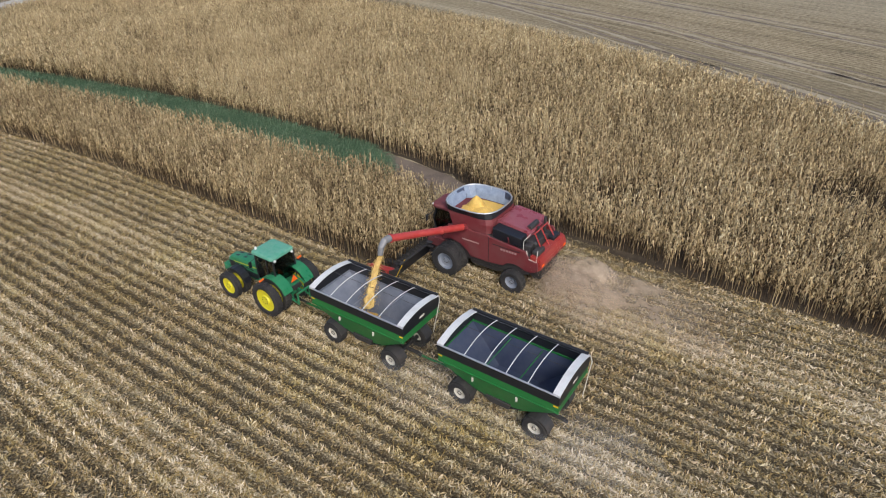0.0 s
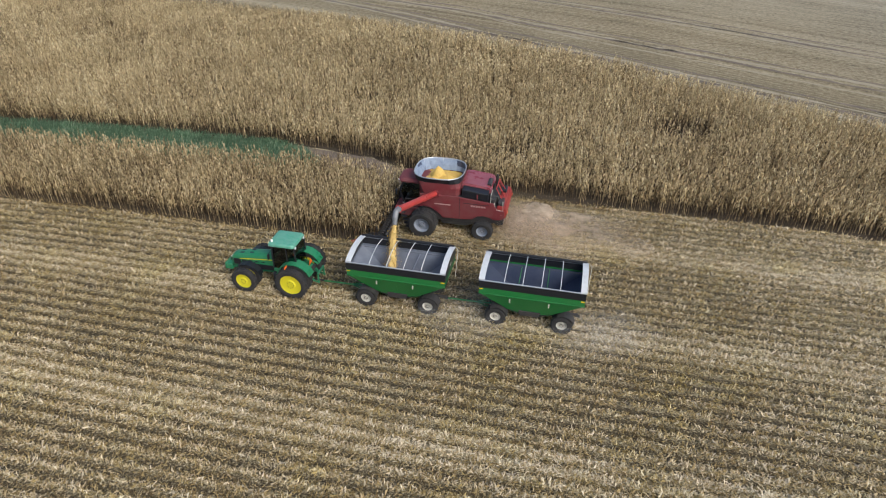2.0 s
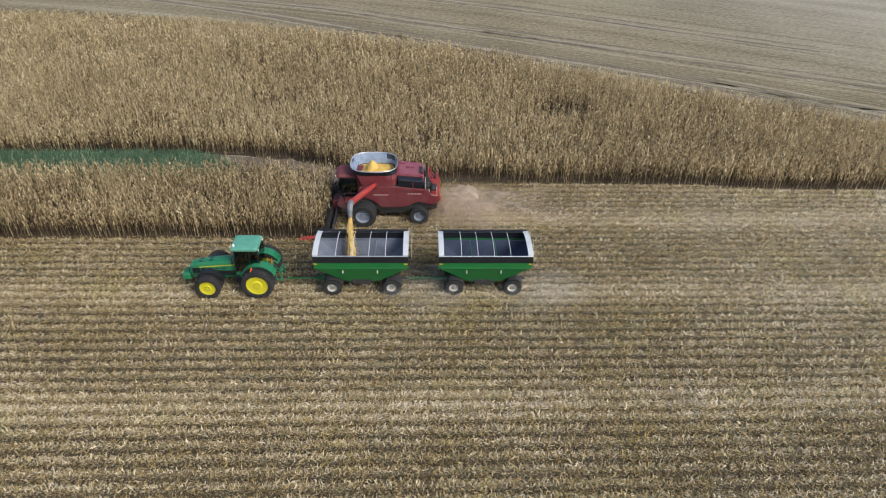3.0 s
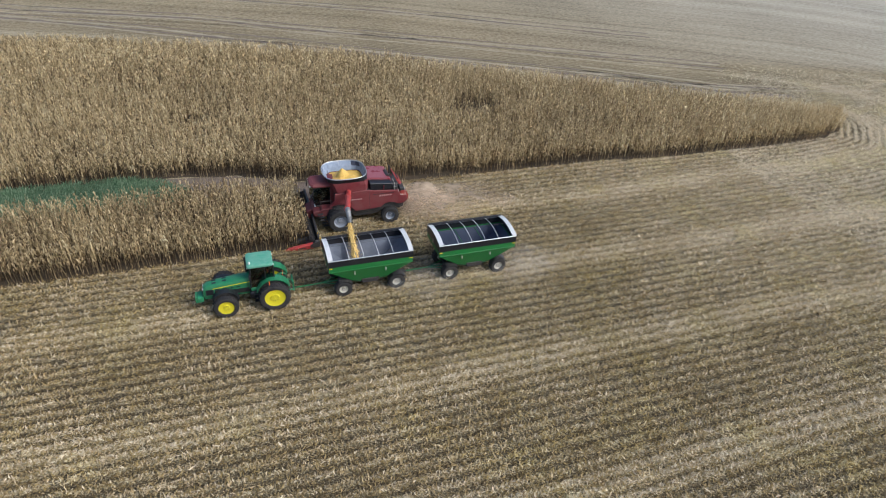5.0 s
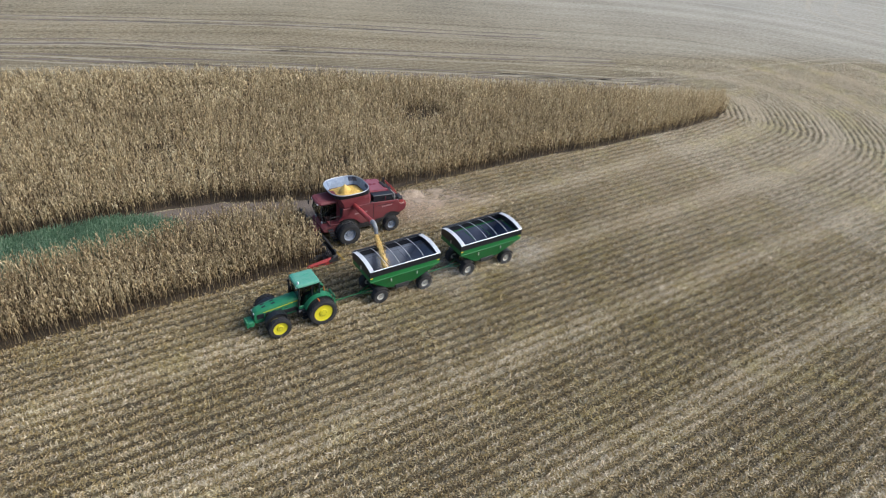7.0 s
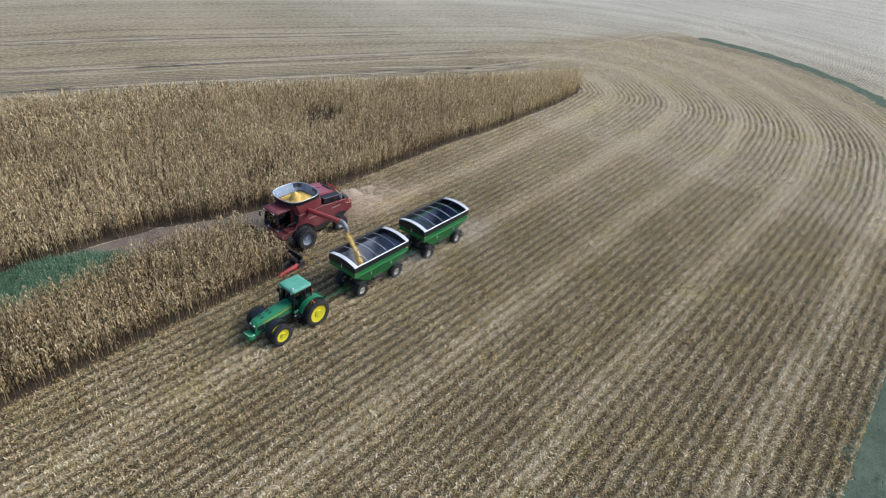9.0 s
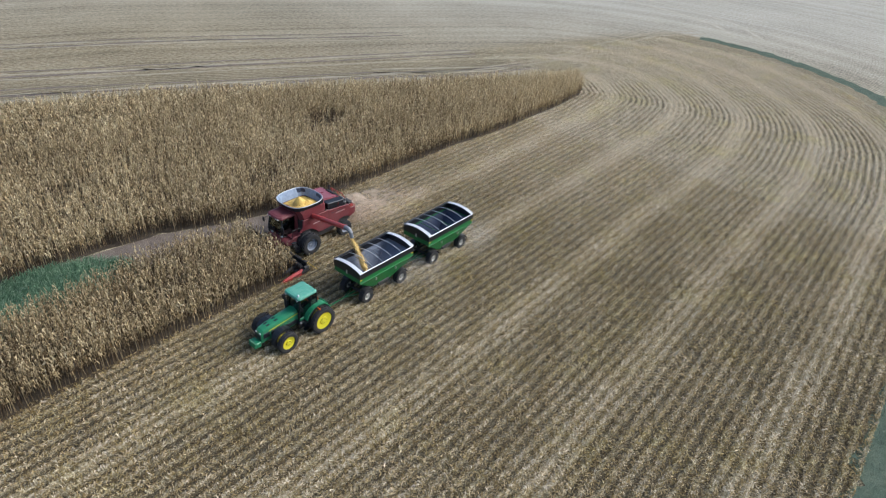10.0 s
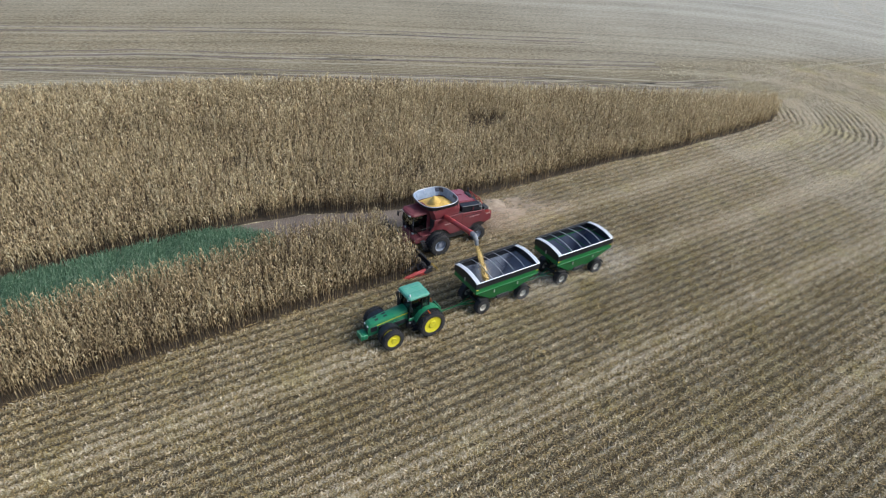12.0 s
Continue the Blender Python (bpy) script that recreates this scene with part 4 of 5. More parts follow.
# ---- tractor ----
def tractor(at):
    t = thing("tractor", at, "green row-crop tractor with yellow rims and dual wheels pulling the wagons", "tractor")
    for s in (-1, 1):
        for y in (0.77, 1.40):
            wheel("rear_wheel", t, (0, s * y, 1.0), 1.0, 0.43, 0.66, M_YELLOW, 22, dish=-0.05, side=s, label="tall rear dual wheel with a yellow rim")
            wheel("front_wheel", t, (-3.02, s * y, 0.78), 0.78, 0.38, 0.49, M_YELLOW, 20, dish=-0.05, side=s, label="front dual wheel with a yellow rim")
    # hood: rings from the cab to the nose
    rings = []
    for x, z, hw, zb in ((-1.35, 2.08, 0.44, 1.25), (-2.0, 2.04, 0.44, 1.22), (-2.9, 1.95, 0.42, 1.15), (-3.7, 1.85, 0.39, 1.05), (-4.1, 1.77, 0.36, 1.02), (-4.28, 1.64, 0.33, 1.05), (-4.34, 1.42, 0.30, 1.12)):
        rings.append([(x, -hw, zb), (x, -hw, z - 0.22), (x, -hw * 0.86, z - 0.06), (x, -hw * 0.45, z), (x, 0, z + 0.012), (x, hw * 0.45, z), (x, hw * 0.86, z - 0.06), (x, hw, z - 0.22), (x, hw, zb)])
    part("hood", loft(rings), M_GREEN, t, smooth=False)
    for s in (-1, 1):
        part("hood_stripe", plate([(-1.4, s * 0.464, 1.77), (-3.72, s * 0.408, 1.55), (-3.72, s * 0.408, 1.595), (-1.4, s * 0.464, 1.83)], 0.008 * -s), M_YELLOW, t, "yellow hood stripe")
        part("side_grille", box(-3.6, -2.7, s * 0.415 - 0.012, s * 0.415 + 0.012, 1.22, 1.45, 0.01), M_BLACK, t)
        for x0, x1, z0, z1 in ((-3.74, -3.48, 1.853, 1.886), (-3.1, -2.84, 1.935, 1.966)):
            part("hood_vent", plate([(x0, s * 0.07, z0), (x1, s * 0.07, z1), (x1, s * 0.21, z1 - 0.006), (x0, s * 0.21, z0 - 0.006)], 0.01), M_BLACK, t, "dark vent in the hood")
        part("nose_grille", box(-4.15, -3.68, s * 0.385 - 0.02, s * 0.385 + 0.02, 1.12, 1.52, 0.015), M_BLACK, t)
        for k in range(4):
            part("louvre", box(-3.55 + 0.42 * k, -3.30 + 0.42 * k, s * (0.425 + 0.006 * k) - 0.016, s * (0.425 + 0.006 * k) + 0.016, 1.48, 1.53, 0.005), M_BLACK, t)
        part("lower_cowl", box(-2.65, -1.5, s * 0.44 - 0.015, s * 0.44 + 0.015, 1.02, 1.36, 0.01), M_BLACK, t, "dark engine bay side")
        part("headlight", box(-4.33, -4.27, s * 0.2 - 0.09, s * 0.2 + 0.09, 1.50, 1.60, 0.015), M_LAMP, t)
    part("front_grille", box(-4.36, -4.30, -0.3, 0.3, 1.1, 1.45, 0.01), M_BLACK, t, "black radiator grille")
    part("front_weight", box(-4.75, -4.35, -0.38, 0.38, 0.62, 1.02, 0.05), M_GREEN, t, "green front weight block")
    for k in range(6):
        part("suitcase_weight", box(-4.86, -4.72, -0.36 + 0.122 * k, -0.26 + 0.122 * k, 0.60, 1.05, 0.03), M_GREEN, t)
    part("chassis", box(-4.3, 0.45, -0.28, 0.28, 0.72, 1.25, 0.05), M_GREEN, t)
    part("engine_block", box(-3.6, -1.3, -0.36, 0.36, 1.0, 1.30, 0.03), M_BLACK, t)
    part("front_axle", box(-3.13, -2.91, -1.3, 1.3, 0.68, 0.88, 0.03), M_GREEN, t)
    part("rear_axle", tube([(0, -1.5, 1.0), (0, 0, 1.0), (0, 1.5, 1.0)], 0.12, 10), M_GREEN, t)
    part("transmission", box(-0.6, 0.55, -0.42, 0.42, 0.75, 1.45, 0.08), M_GREEN, t)
    part("exhaust", tube([(-1.55, 0.62, 1.4), (-1.55, 0.62, 2.5), (-1.58, 0.62, 2.95)], 0.075, 10), M_DARK, t, "dark upright exhaust stack")
    part("air_intake", tube([(-1.45, 0.52, 1.9), (-1.45, 0.52, 2.4)], 0.06, 8), M_BLACK, t)
    # cab
    c0, c1, c2, c3 = (-1.38, 0.62, 1.35), (0.16, 0.66, 1.45), (0.10, 0.70, 3.0), (-1.30, 0.68, 3.0)
    for s in (-1, 1):
        for a, b in ((c0, c3), (c1, c2)):
            part("pillar", tube([(a[0], s * a[1], a[2]), ((a[0] + b[0]) / 2 - 0.02, s * (a[1] + b[1]) / 2 + s * 0.03, (a[2] + b[2]) / 2), (b[0], s * b[1], b[2])], 0.05, 8), M_BLACK, t)
        part("door_pillar", tube([(-0.45, s * 0.70, 1.4), (-0.42, s * 0.72, 3.0)], 0.035, 8), M_BLACK, t)
        part("side_window", plate([(-1.34, s * 0.63, 1.42), (0.12, s * 0.67, 1.5), (0.08, s * 0.71, 2.98), (-1.28, s * 0.69, 2.98)], 0.012 * -s), M_GLASS, t, "tinted side glass")
        part("sill", box(-1.4, 0.2, s * 0.62 - 0.06, s * 0.62 + 0.06, 1.18, 1.42, 0.02), M_GREEN, t)
    part("windscreen", plate([(-1.40, -0.6, 1.9), (-1.40, 0.6, 1.9), (-1.32, 0.64, 2.98), (-1.32, -0.64, 2.98)], 0.012), M_GLASS, t, "tinted windscreen")
    part("rear_window", plate([(0.15, -0.62, 1.62), (0.15, 0.62, 1.62), (0.09, 0.66, 2.98), (0.09, -0.66, 2.98)], -0.012), M_GLASS, t, "tinted rear window")
    part("cab_floor", box(-1.38, 0.18, -0.66, 0.66, 1.10, 1.35, 0.03), M_BLACK, t)
    part("firewall", box(-1.40, -1.30, -0.58, 0.58, 1.3, 1.92, 0.02), M_BLACK, t)
    part("seat", joined(box(-0.65, -0.15, -0.26, 0.26, 1.62, 1.78, 0.05), box(-0.22, -0.08, -0.25, 0.25, 1.7, 2.4, 0.05), box(-0.5, -0.3, -0.12, 0.12, 1.34, 1.64, 0.02)), M_DARK, t)
    part("steering_column", joined(tube([(-1.25, 0, 1.5), (-0.95, 0, 2.05)], 0.06, 8), tube([(-0.95 + 0.06 * math.cos(a), 0.2 * math.cos(a), 2.08 + 0.17 * math.sin(a)) for a in np.linspace(0, 6.28, 13)], 0.018, 6)), M_BLACK, t)
    rr = []
    for z, g in ((2.97, -0.06), (3.02, 0.0), (3.12, 0.0), (3.19, -0.05), (3.225, -0.2)):
        rr.append([(-1.50 - g, -0.70 - g, z), (-1.38 - g, -0.80 - g, z), (0.02 + g, -0.80 - g, z), (0.14 + g, -0.70 - g, z),
                   (0.14 + g, 0.70 + g, z), (0.02 + g, 0.80 + g, z), (-1.38 - g, 0.80 + g, z), (-1.50 - g, 0.70 + g, z)])
    part("cab_roof", loft(rr), M_ROOF, t, "green cab roof, paled by painted sky reflection")
    for y in (-0.25, 0.25):
        part("roof_ridge", box(-1.2, -0.05, y - 0.02, y + 0.02, 3.222, 3.24, 0.005), M_ROOF, t)
    part("beacon", loft([[(-1.30 + r * math.cos(a), -0.55 + r * math.sin(a), z) for a in np.linspace(0, 6.28, 11)[:-1]] for r, z in ((0.07, 3.18), (0.07, 3.32), (0.04, 3.37))]), M_LAMP, t, "white roof beacon")
    for s in (-1, 1):
        for x in (0.14, -1.48):
            part("work_lamp", lathe([(0.001, -0.03), (0.075, -0.03), (0.075, 0.03), (0.001, 0.03)], 12), M_LAMP, t, "round white work lamp").matrix_basis = pose(x, s * 0.60, 2.97, 0, 0, 90)
        part("mirror", box(-1.45, -1.38, s * 1.02 - 0.10, s * 1.02 + 0.10, 2.25, 2.62, 0.02), M_BLACK, t)
        part("mirror_arm", tube([(-1.35, s * 0.68, 2.7), (-1.42, s * 1.02, 2.6)], 0.015, 6), M_BLACK, t)
        fen = []
        for a in np.linspace(radians(165), radians(20), 10):
            r = 1.10
            fen.append([(r * math.cos(a), s * 0.44, 1.0 + r * math.sin(a)), (r * math.cos(a), s * 1.06, 1.0 + r * math.sin(a)),
                        ((r - 0.05) * math.cos(a), s * 1.06, 1.0 + (r - 0.05) * math.sin(a)), ((r - 0.05) * math.cos(a), s * 0.44, 1.0 + (r - 0.05) * math.sin(a))])
        part("rear_fender", loft(fen), M_GREEN, t, "curved green rear fender")
        fen = []
        for a in np.linspace(radians(150), radians(10), 8):
            fen.append([(-3.02 + r * math.cos(a), s * o, 0.78 + r * math.sin(a)) for r, o in ((0.86, 0.60), (0.86, 1.05), (0.83, 1.05), (0.83, 0.60))])
        part("front_fender", loft(fen), M_BLACK, t, "black front fender")
        part("marker_lamp", box(-0.28, -0.22, s * 1.35 - 0.16, s * 1.35 + 0.16, 2.02, 2.13, 0.015), M_ORANGE, t, "red marker lamp on a stalk")
        part("lamp_arm", tube([(-0.3, s * 0.75, 1.95), (-0.27, s * 1.35, 2.06)], 0.022, 6), M_BLACK, t)
        part("lift_arm", tube([(0.3, s * 0.40, 0.8), (0.9, s * 0.45, 0.72), (1.35, s * 0.45, 0.62)], 0.05, 6), M_GREEN, t)
        part("lift_link", tube([(0.55, s * 0.36, 1.42), (1.0, s * 0.44, 0.74)], 0.035, 6), M_GREEN, t)
        part("fuel_tank", box(-1.5, -0.75, s * 0.55 - 0.22, s * 0.55 + 0.22, 0.62, 1.12, 0.08), M_GREEN if s > 0 else M_BLACK, t)
    for k in range(3):
        part("step", box(-1.25, -0.85, -1.02, -0.74, 0.50 + 0.28 * k, 0.54 + 0.28 * k, 0.01), M_BLACK, t)
    part("slow_sign", plate([(0.70, -0.24, 1.62), (0.70, 0.24, 1.62), (0.70, 0.0, 2.02)], -0.015), M_ORANGE, t, "orange triangular slow-vehicle sign")
    part("sign_post", tube([(0.5, 0, 1.4), (0.69, 0, 1.7)], 0.025, 6), M_BLACK, t)
    for s in (-1, 1):
        part("lift_rocker", tube([(0.35, s * 0.3, 1.52), (0.72, s * 0.42, 1.50), (0.95, s * 0.44, 1.30)], 0.06, 6), M_GREEN, t)
        part("hitch_upright", box(1.22, 1.32, s * 0.42 - 0.05, s * 0.42 + 0.05, 0.55, 1.25, 0.015), M_GREEN, t)
        part("hydraulic_hose", tube([(0.75, s * 0.15, 1.35), (1.05, s * 0.2, 1.2), (1.3, s * 0.1, 0.7)], 0.018, 6), M_BLACK, t)
    part("hitch_crossbar", box(1.22, 1.32, -0.47, 0.47, 1.17, 1.27, 0.015), M_GREEN, t)
    part("remote_valves", box(0.72, 0.90, -0.28, 0.28, 1.2, 1.42, 0.02), M_DARK, t)
    part("top_link", tube([(0.5, 0, 1.35), (1.2, 0, 1.15)], 0.04, 6), M_GREEN, t)
    part("rear_housing", box(0.4, 0.75, -0.30, 0.30, 0.85, 1.45, 0.05), M_GREEN, t)
    part("drawbar", box(0.4, 1.55, -0.06, 0.06, 0.44, 0.52, 0.01), M_DARK, t)
    return t


tractor((-4.48, 1.3, 0))


# ---- combine harvester ----
def combine(at):
    c = thing("combine_harvester", at, "dusty red combine harvester with a heaped grain tank and swung-out auger", "combine")
    for s in (-1, 1):
        for y in (1.52, 2.16):
            wheel("front_wheel", c, (0, s * y, 0.95), 0.95, 0.55, 0.52, M_RIM_GREY, 20, dish=0.08, side=s, label="big front dual wheel with a grey rim")
        wheel("rear_wheel", c, (4.05, s * 1.72, 0.72), 0.72, 0.50, 0.38, M_RIM_GREY, 18, dish=0.05, side=s, label="steered rear wheel with a grey rim")
    part("front_axle", box(-0.2, 0.2, -2.2, 2.2, 0.75, 1.15, 0.05), M_DARK, c)
    part("rear_axle", box(3.93, 4.17, -1.6, 1.6, 0.60, 0.85, 0.04), M_DARK, c)
    side = [(-0.75, 1.95), (-0.30, 2.45), (-0.25, 3.0), (2.45, 3.05), (2.45, 3.0), (4.72, 2.80), (4.95, 2.35), (5.45, 2.30), (5.48, 1.78), (5.15, 1.62), (4.75, 1.58), (4.45, 1.72),
            (4.05, 1.80), (3.65, 1.72), (3.35, 1.45), (2.5, 1.38), (1.3, 1.35), (1.05, 1.65), (0.6, 1.98), (0, 2.10), (-0.55, 1.98)]
    for s in (-1, 1):
        part("side_panel", prism(side, s * 1.62 - 0.06, s * 1.62 + 0.06, 0.025), M_RED, c, "dusty dark red side panel")
        part("panel_seam", box(2.44, 2.465, s * 1.685 - 0.004, s * 1.685 + 0.006, 1.42, 3.0, 0.0), M_BLACK, c)
        # worn emblem shapes instead of lettering
        for k in range(6):
            part("emblem_bar", box(3.22 + 0.17 * k, 3.34 + 0.17 * k, s * 1.69 - 0.006, s * 1.69 + 0.006, 2.42, 2.54, 0.0), M_EMBLEM, c, "faded pale emblem")
        part("model_stripe", box(0.75, 1.85, s * 1.69 - 0.006, s * 1.69 + 0.006, 2.34, 2.42, 0.0), M_EMBLEM, c, "faded pale stripe")
        part("lower_skirt", prism([(0.9, 1.5), (3.5, 1.5), (3.5, 1.0), (2.8, 0.75), (1.2, 0.75)], s * 1.35 - 0.05, s * 1.35 + 0.05, 0.02), M_DARK, c)
    part("body", prism([(-0.2, 1.3), (-0.2, 2.95), (2.5, 2.98), (5.2, 2.35), (5.4, 1.6), (4.6, 1.2), (0.4, 1.05)], -1.54, 1.54, 0.03), M_DARK, c, "dark threshing body")
    part("chopper", prism([(4.4, 1.6), (5.4, 1.55), (5.35, 0.85), (4.95, 0.75), (4.5, 1.1)], -0.95, 0.95, 0.03), M_DARK, c, "dark straw chopper")
    part("rear_hood", prism([(4.75, 1.75), (5.55, 1.75), (5.62, 2.15), (5.45, 2.55), (4.95, 2.6)], -1.58, 1.58, 0.06, 2), M_RED_LIT, c, "red rear hood")
    for y in (-1.3, 1.3):
        part("tail_lamp", box(5.56, 5.63, y - 0.12, y + 0.12, 2.0, 2.12, 0.01), M_ORANGE, c)
    # engine deck
    part("engine_cover", prism([(2.35, 3.0), (2.35, 3.55), (2.6, 3.62), (4.2, 3.45), (4.4, 3.3), (4.4, 3.0)], -0.75, 1.45, 0.06, 2), M_SILL, c, "sun-faded red engine cover")
    part("radiator_screen", prism([(2.55, 2.9), (2.55, 3.5), (4.3, 3.32), (4.3, 2.8)], -1.45, -0.75, 0.03), M_BLACK, c, "black rotary radiator screen")
    part("engine", joined(box(4.3, 4.95, -0.9, 0.5, 2.3, 3.0, 0.06), box(4.4, 4.8, -1.3, -0.9, 2.4, 2.95, 0.05), tube([(4.45, 0.2, 2.9), (4.5, 0.2, 3.35)], 0.09, 8)), M_DARK, c)
    part("exhaust", tube([(4.6, 0.75, 2.6), (4.6, 0.75, 3.75)], 0.08, 8), M_DARK, c)
    for y in (-0.8, 0.0, 0.8):
        part("deck_rail", tube([(5.35, y, 2.4), (4.75, y * 0.9, 3.45)], 0.035, 6), M_RED_BRIGHT, c)
    part("deck_bar", tube([(4.75, -0.8, 3.45), (4.75, 0.8, 3.45)], 0.035, 6), M_RED_BRIGHT, c)
    part("air_cleaner", tube([(4.2, -0.35, 3.42), (4.2, 0.55, 3.42)], 0.16, 10), M_DARK, c)
    part("fuel_tank", box(4.95, 5.35, -1.4, -0.6, 2.5, 2.8, 0.05), M_DARK, c)
    part("battery_box", box(4.95, 5.3, 0.5, 1.3, 2.5, 2.75, 0.03), M_BLACK, c)
    for y in (-1.5, 1.5):
        part("deck_post", tube([(4.5, y, 2.75), (4.5, y, 3.3)], 0.02, 6), M_RIM_CREAM, c)
    part("deck_handrail", tube([(4.5, -1.5, 3.3), (4.5, -0.75, 3.34)], 0.02, 6), M_RIM_CREAM, c)
    part("side_vent", box(2.7, 4.4, -1.69, -1.66, 2.62, 2.66, 0.0), M_BLACK, c)
    part("ladder_rail", tube([(4.75, -1.6, 2.85), (4.85, -1.66, 2.4), (5.35, -1.62, 2.32), (5.3, -1.4, 2.9)], 0.022, 6), M_RIM_CREAM, c)
    # cab
    cab = [(-1.62, 1.72), (-1.86, 2.50), (-1.66, 3.28), (-0.45, 3.28), (-0.42, 1.72)]
    for s in (-1, 1):
        part("cab_side_glass", prism(cab, s * 0.78 - 0.008, s * 0.78 + 0.008, 0.0), M_GLASS, c, "tinted cab glass")
        for (ax, az), (bx, bz) in zip(cab, cab[1:]):
            part("cab_pillar", tube([(ax, s * 0.80, az), (bx, s * 0.80, bz)], 0.045, 6), M_BLACK, c)
        part("cab_column", prism([(-0.50, 1.70), (-0.46, 3.28), (-0.18, 3.28), (-0.18, 1.70)], s * 0.80 - 0.10, s * 0.80 + 0.10, 0.03), M_RED, c, "red column behind the cab door")
        part("cab_mirror", box(-2.05, -1.98, s * 1.25 - 0.11, s * 1.25 + 0.11, 2.5, 2.9, 0.02), M_BLACK, c)
        part("mirror_arm", tube([(-1.72, s * 0.82, 3.1), (-2.0, s * 1.25, 2.8)], 0.02, 6), M_BLACK, c)
        part("cab_work_lamp", box(-1.74, -1.62, s * 0.62 - 0.10, s * 0.62 + 0.10, 1.58, 1.72, 0.02), M_LAMP, c, "pale work lamp below the windscreen")
    part("cab_front_glass", loft([[(-1.62 - b, y, 1.72), (-1.86 - b, y, 2.50), (-1.66 - b, y, 3.28), (-1.64 - b, y, 3.28), (-1.84 - b, y, 2.50), (-1.60 - b, y, 1.72)]
                                  for y, b in ((-0.77, 0.0), (-0.45, 0.09), (0.0, 0.12), (0.45, 0.09), (0.77, 0.0))]), M_GLASS, c, "curved tinted windscreen")
    part("wiper", tube([(-1.78, 0.1, 1.85), (-2.02, -0.15, 2.55)], 0.015, 6), M_BLACK, c)
    part("cab_floor", box(-1.62, -0.3, -0.78, 0.78, 1.58, 1.72, 0.03), M_DARK, c)
    part("cab_back", box(-0.42, -0.30, -0.70, 0.70, 1.7, 3.28, 0.03), M_BLACK, c)
    part("cab_seat", joined(box(-1.05, -0.6, -0.27, 0.27, 2.0, 2.16, 0.05), box(-0.68, -0.54, -0.26, 0.26, 2.1, 2.75, 0.05), box(-0.95, -0.75, -0.12, 0.12, 1.75, 2.02, 0.02)), M_DARK, c)
    rings = []
    for z, g in ((3.26, -0.10), (3.31, 0.0), (3.41, 0.02), (3.50, -0.06), (3.56, -0.26)):
        rings.append([(-1.98 - g, -0.55 - g * 0.6, z), (-1.76 - g * 0.8, -0.88 - g, z), (-0.25 + g * 0.3, -0.95 - g, z), (-0.05, -0.85 - g, z), (-0.05, 0.85 + g, z), (-0.25 + g * 0.3, 0.95 + g, z), (-1.76 - g * 0.8, 0.88 + g, z), (-1.98 - g, 0.55 + g * 0.6, z)])
    part("cab_roof", loft(rings), M_RED, c, "dark red cab roof with chamfered corners")
    for y in (-0.62, -0.36, 0.36, 0.62):
        part("roof_lamp", box(-2.0, -1.93, y - 0.08, y + 0.08, 3.31, 3.40, 0.015), M_LAMP, c)
    part("roof_aerial", tube([(-0.4, 0.5, 3.5), (-0.4, 0.5, 3.95)], 0.012, 6), M_DARK, c)
    part("platform", box(-1.35, -0.3, -1.55, -0.80, 1.66, 1.76, 0.03), M_RED, c, "dusty red step beside the cab")
    for k in range(5):
        part("ladder_step", box(-1.25 - 0.1 * k, -0.85 - 0.1 * k, -1.98, -1.72, 0.45 + 0.26 * k, 0.49 + 0.26 * k, 0.008), M_DARK, c)
    for x in (-1.33, -0.5):
        part("hand_rail", tube([(x, -1.54, 1.7), (x, -1.56, 2.45)], 0.02, 6), M_DARK, c)
    part("hand_rail", tube([(-1.33, -1.56, 2.45), (-0.5, -1.56, 2.45)], 0.02, 6), M_DARK, c)
    part("front_fairing", prism([(-1.95, 1.42), (-1.72, 1.56), (-0.3, 1.69), (-0.3, 1.15), (-0.85, 1.02), (-1.85, 1.12)], -1.45, 1.0, 0.05), M_RED, c, "red fairing below the cab")
    part("feeder_house", loft([[(-0.35, -0.7, 1.15), (-0.35, 0.7, 1.15), (-0.35, 0.7, 1.85), (-0.35, -0.7, 1.85)],
                               [(-2.35, -0.65, 0.45), (-2.35, 0.65, 0.45), (-2.35, 0.65, 1.15), (-2.35, -0.65, 1.15)]]), M_RED, c, "red feeder house")
    # grain tank: red bin, then a flared extension with rounded corners
    def tank_ring(x0, x1, y0, y1, z, power):
        ring = []
        for k in range(32):
            a = 2 * math.pi * (k + 0.5) / 32
            u, v = math.cos(a), math.sin(a)
            g = (abs(u) ** power + abs(v) ** power) ** (-1 / power)
            ring.append(((x0 + x1) / 2 + g * u * (x1 - x0) / 2, (y0 + y1) / 2 + g * v * (y1 - y0) / 2, z))
        return ring
    part("grain_bin", loft([tank_ring(-0.22, 2.42, -1.52, 1.52, 2.9, 14), tank_ring(-0.45, 2.44, -1.53, 1.53, 3.5, 10), tank_ring(-0.70, 2.45, -1.53, 1.53, 3.80, 5),
                            tank_ring(-0.66, 2.40, -1.46, 1.46, 3.80, 5), tank_ring(-0.5, 2.35, -1.37, 1.37, 3.55, 8), tank_ring(-0.15, 2.25, -1.25, 1.25, 2.95, 12)], cap=False), M_RED, c, "red grain bin")
    part("extension_skirt", loft([tank_ring(-0.72, 2.46, -1.54, 1.54, 3.83, 5), tank_ring(-0.92, 2.50, -1.66, 1.66, 4.16, 3.0), tank_ring(-0.905, 2.485, -1.645, 1.645, 4.16, 3.0), tank_ring(-0.695, 2.435, -1.495, 1.495, 3.79, 5)], cap=False), M_BLACK, c, "black outer skirt of the tank")
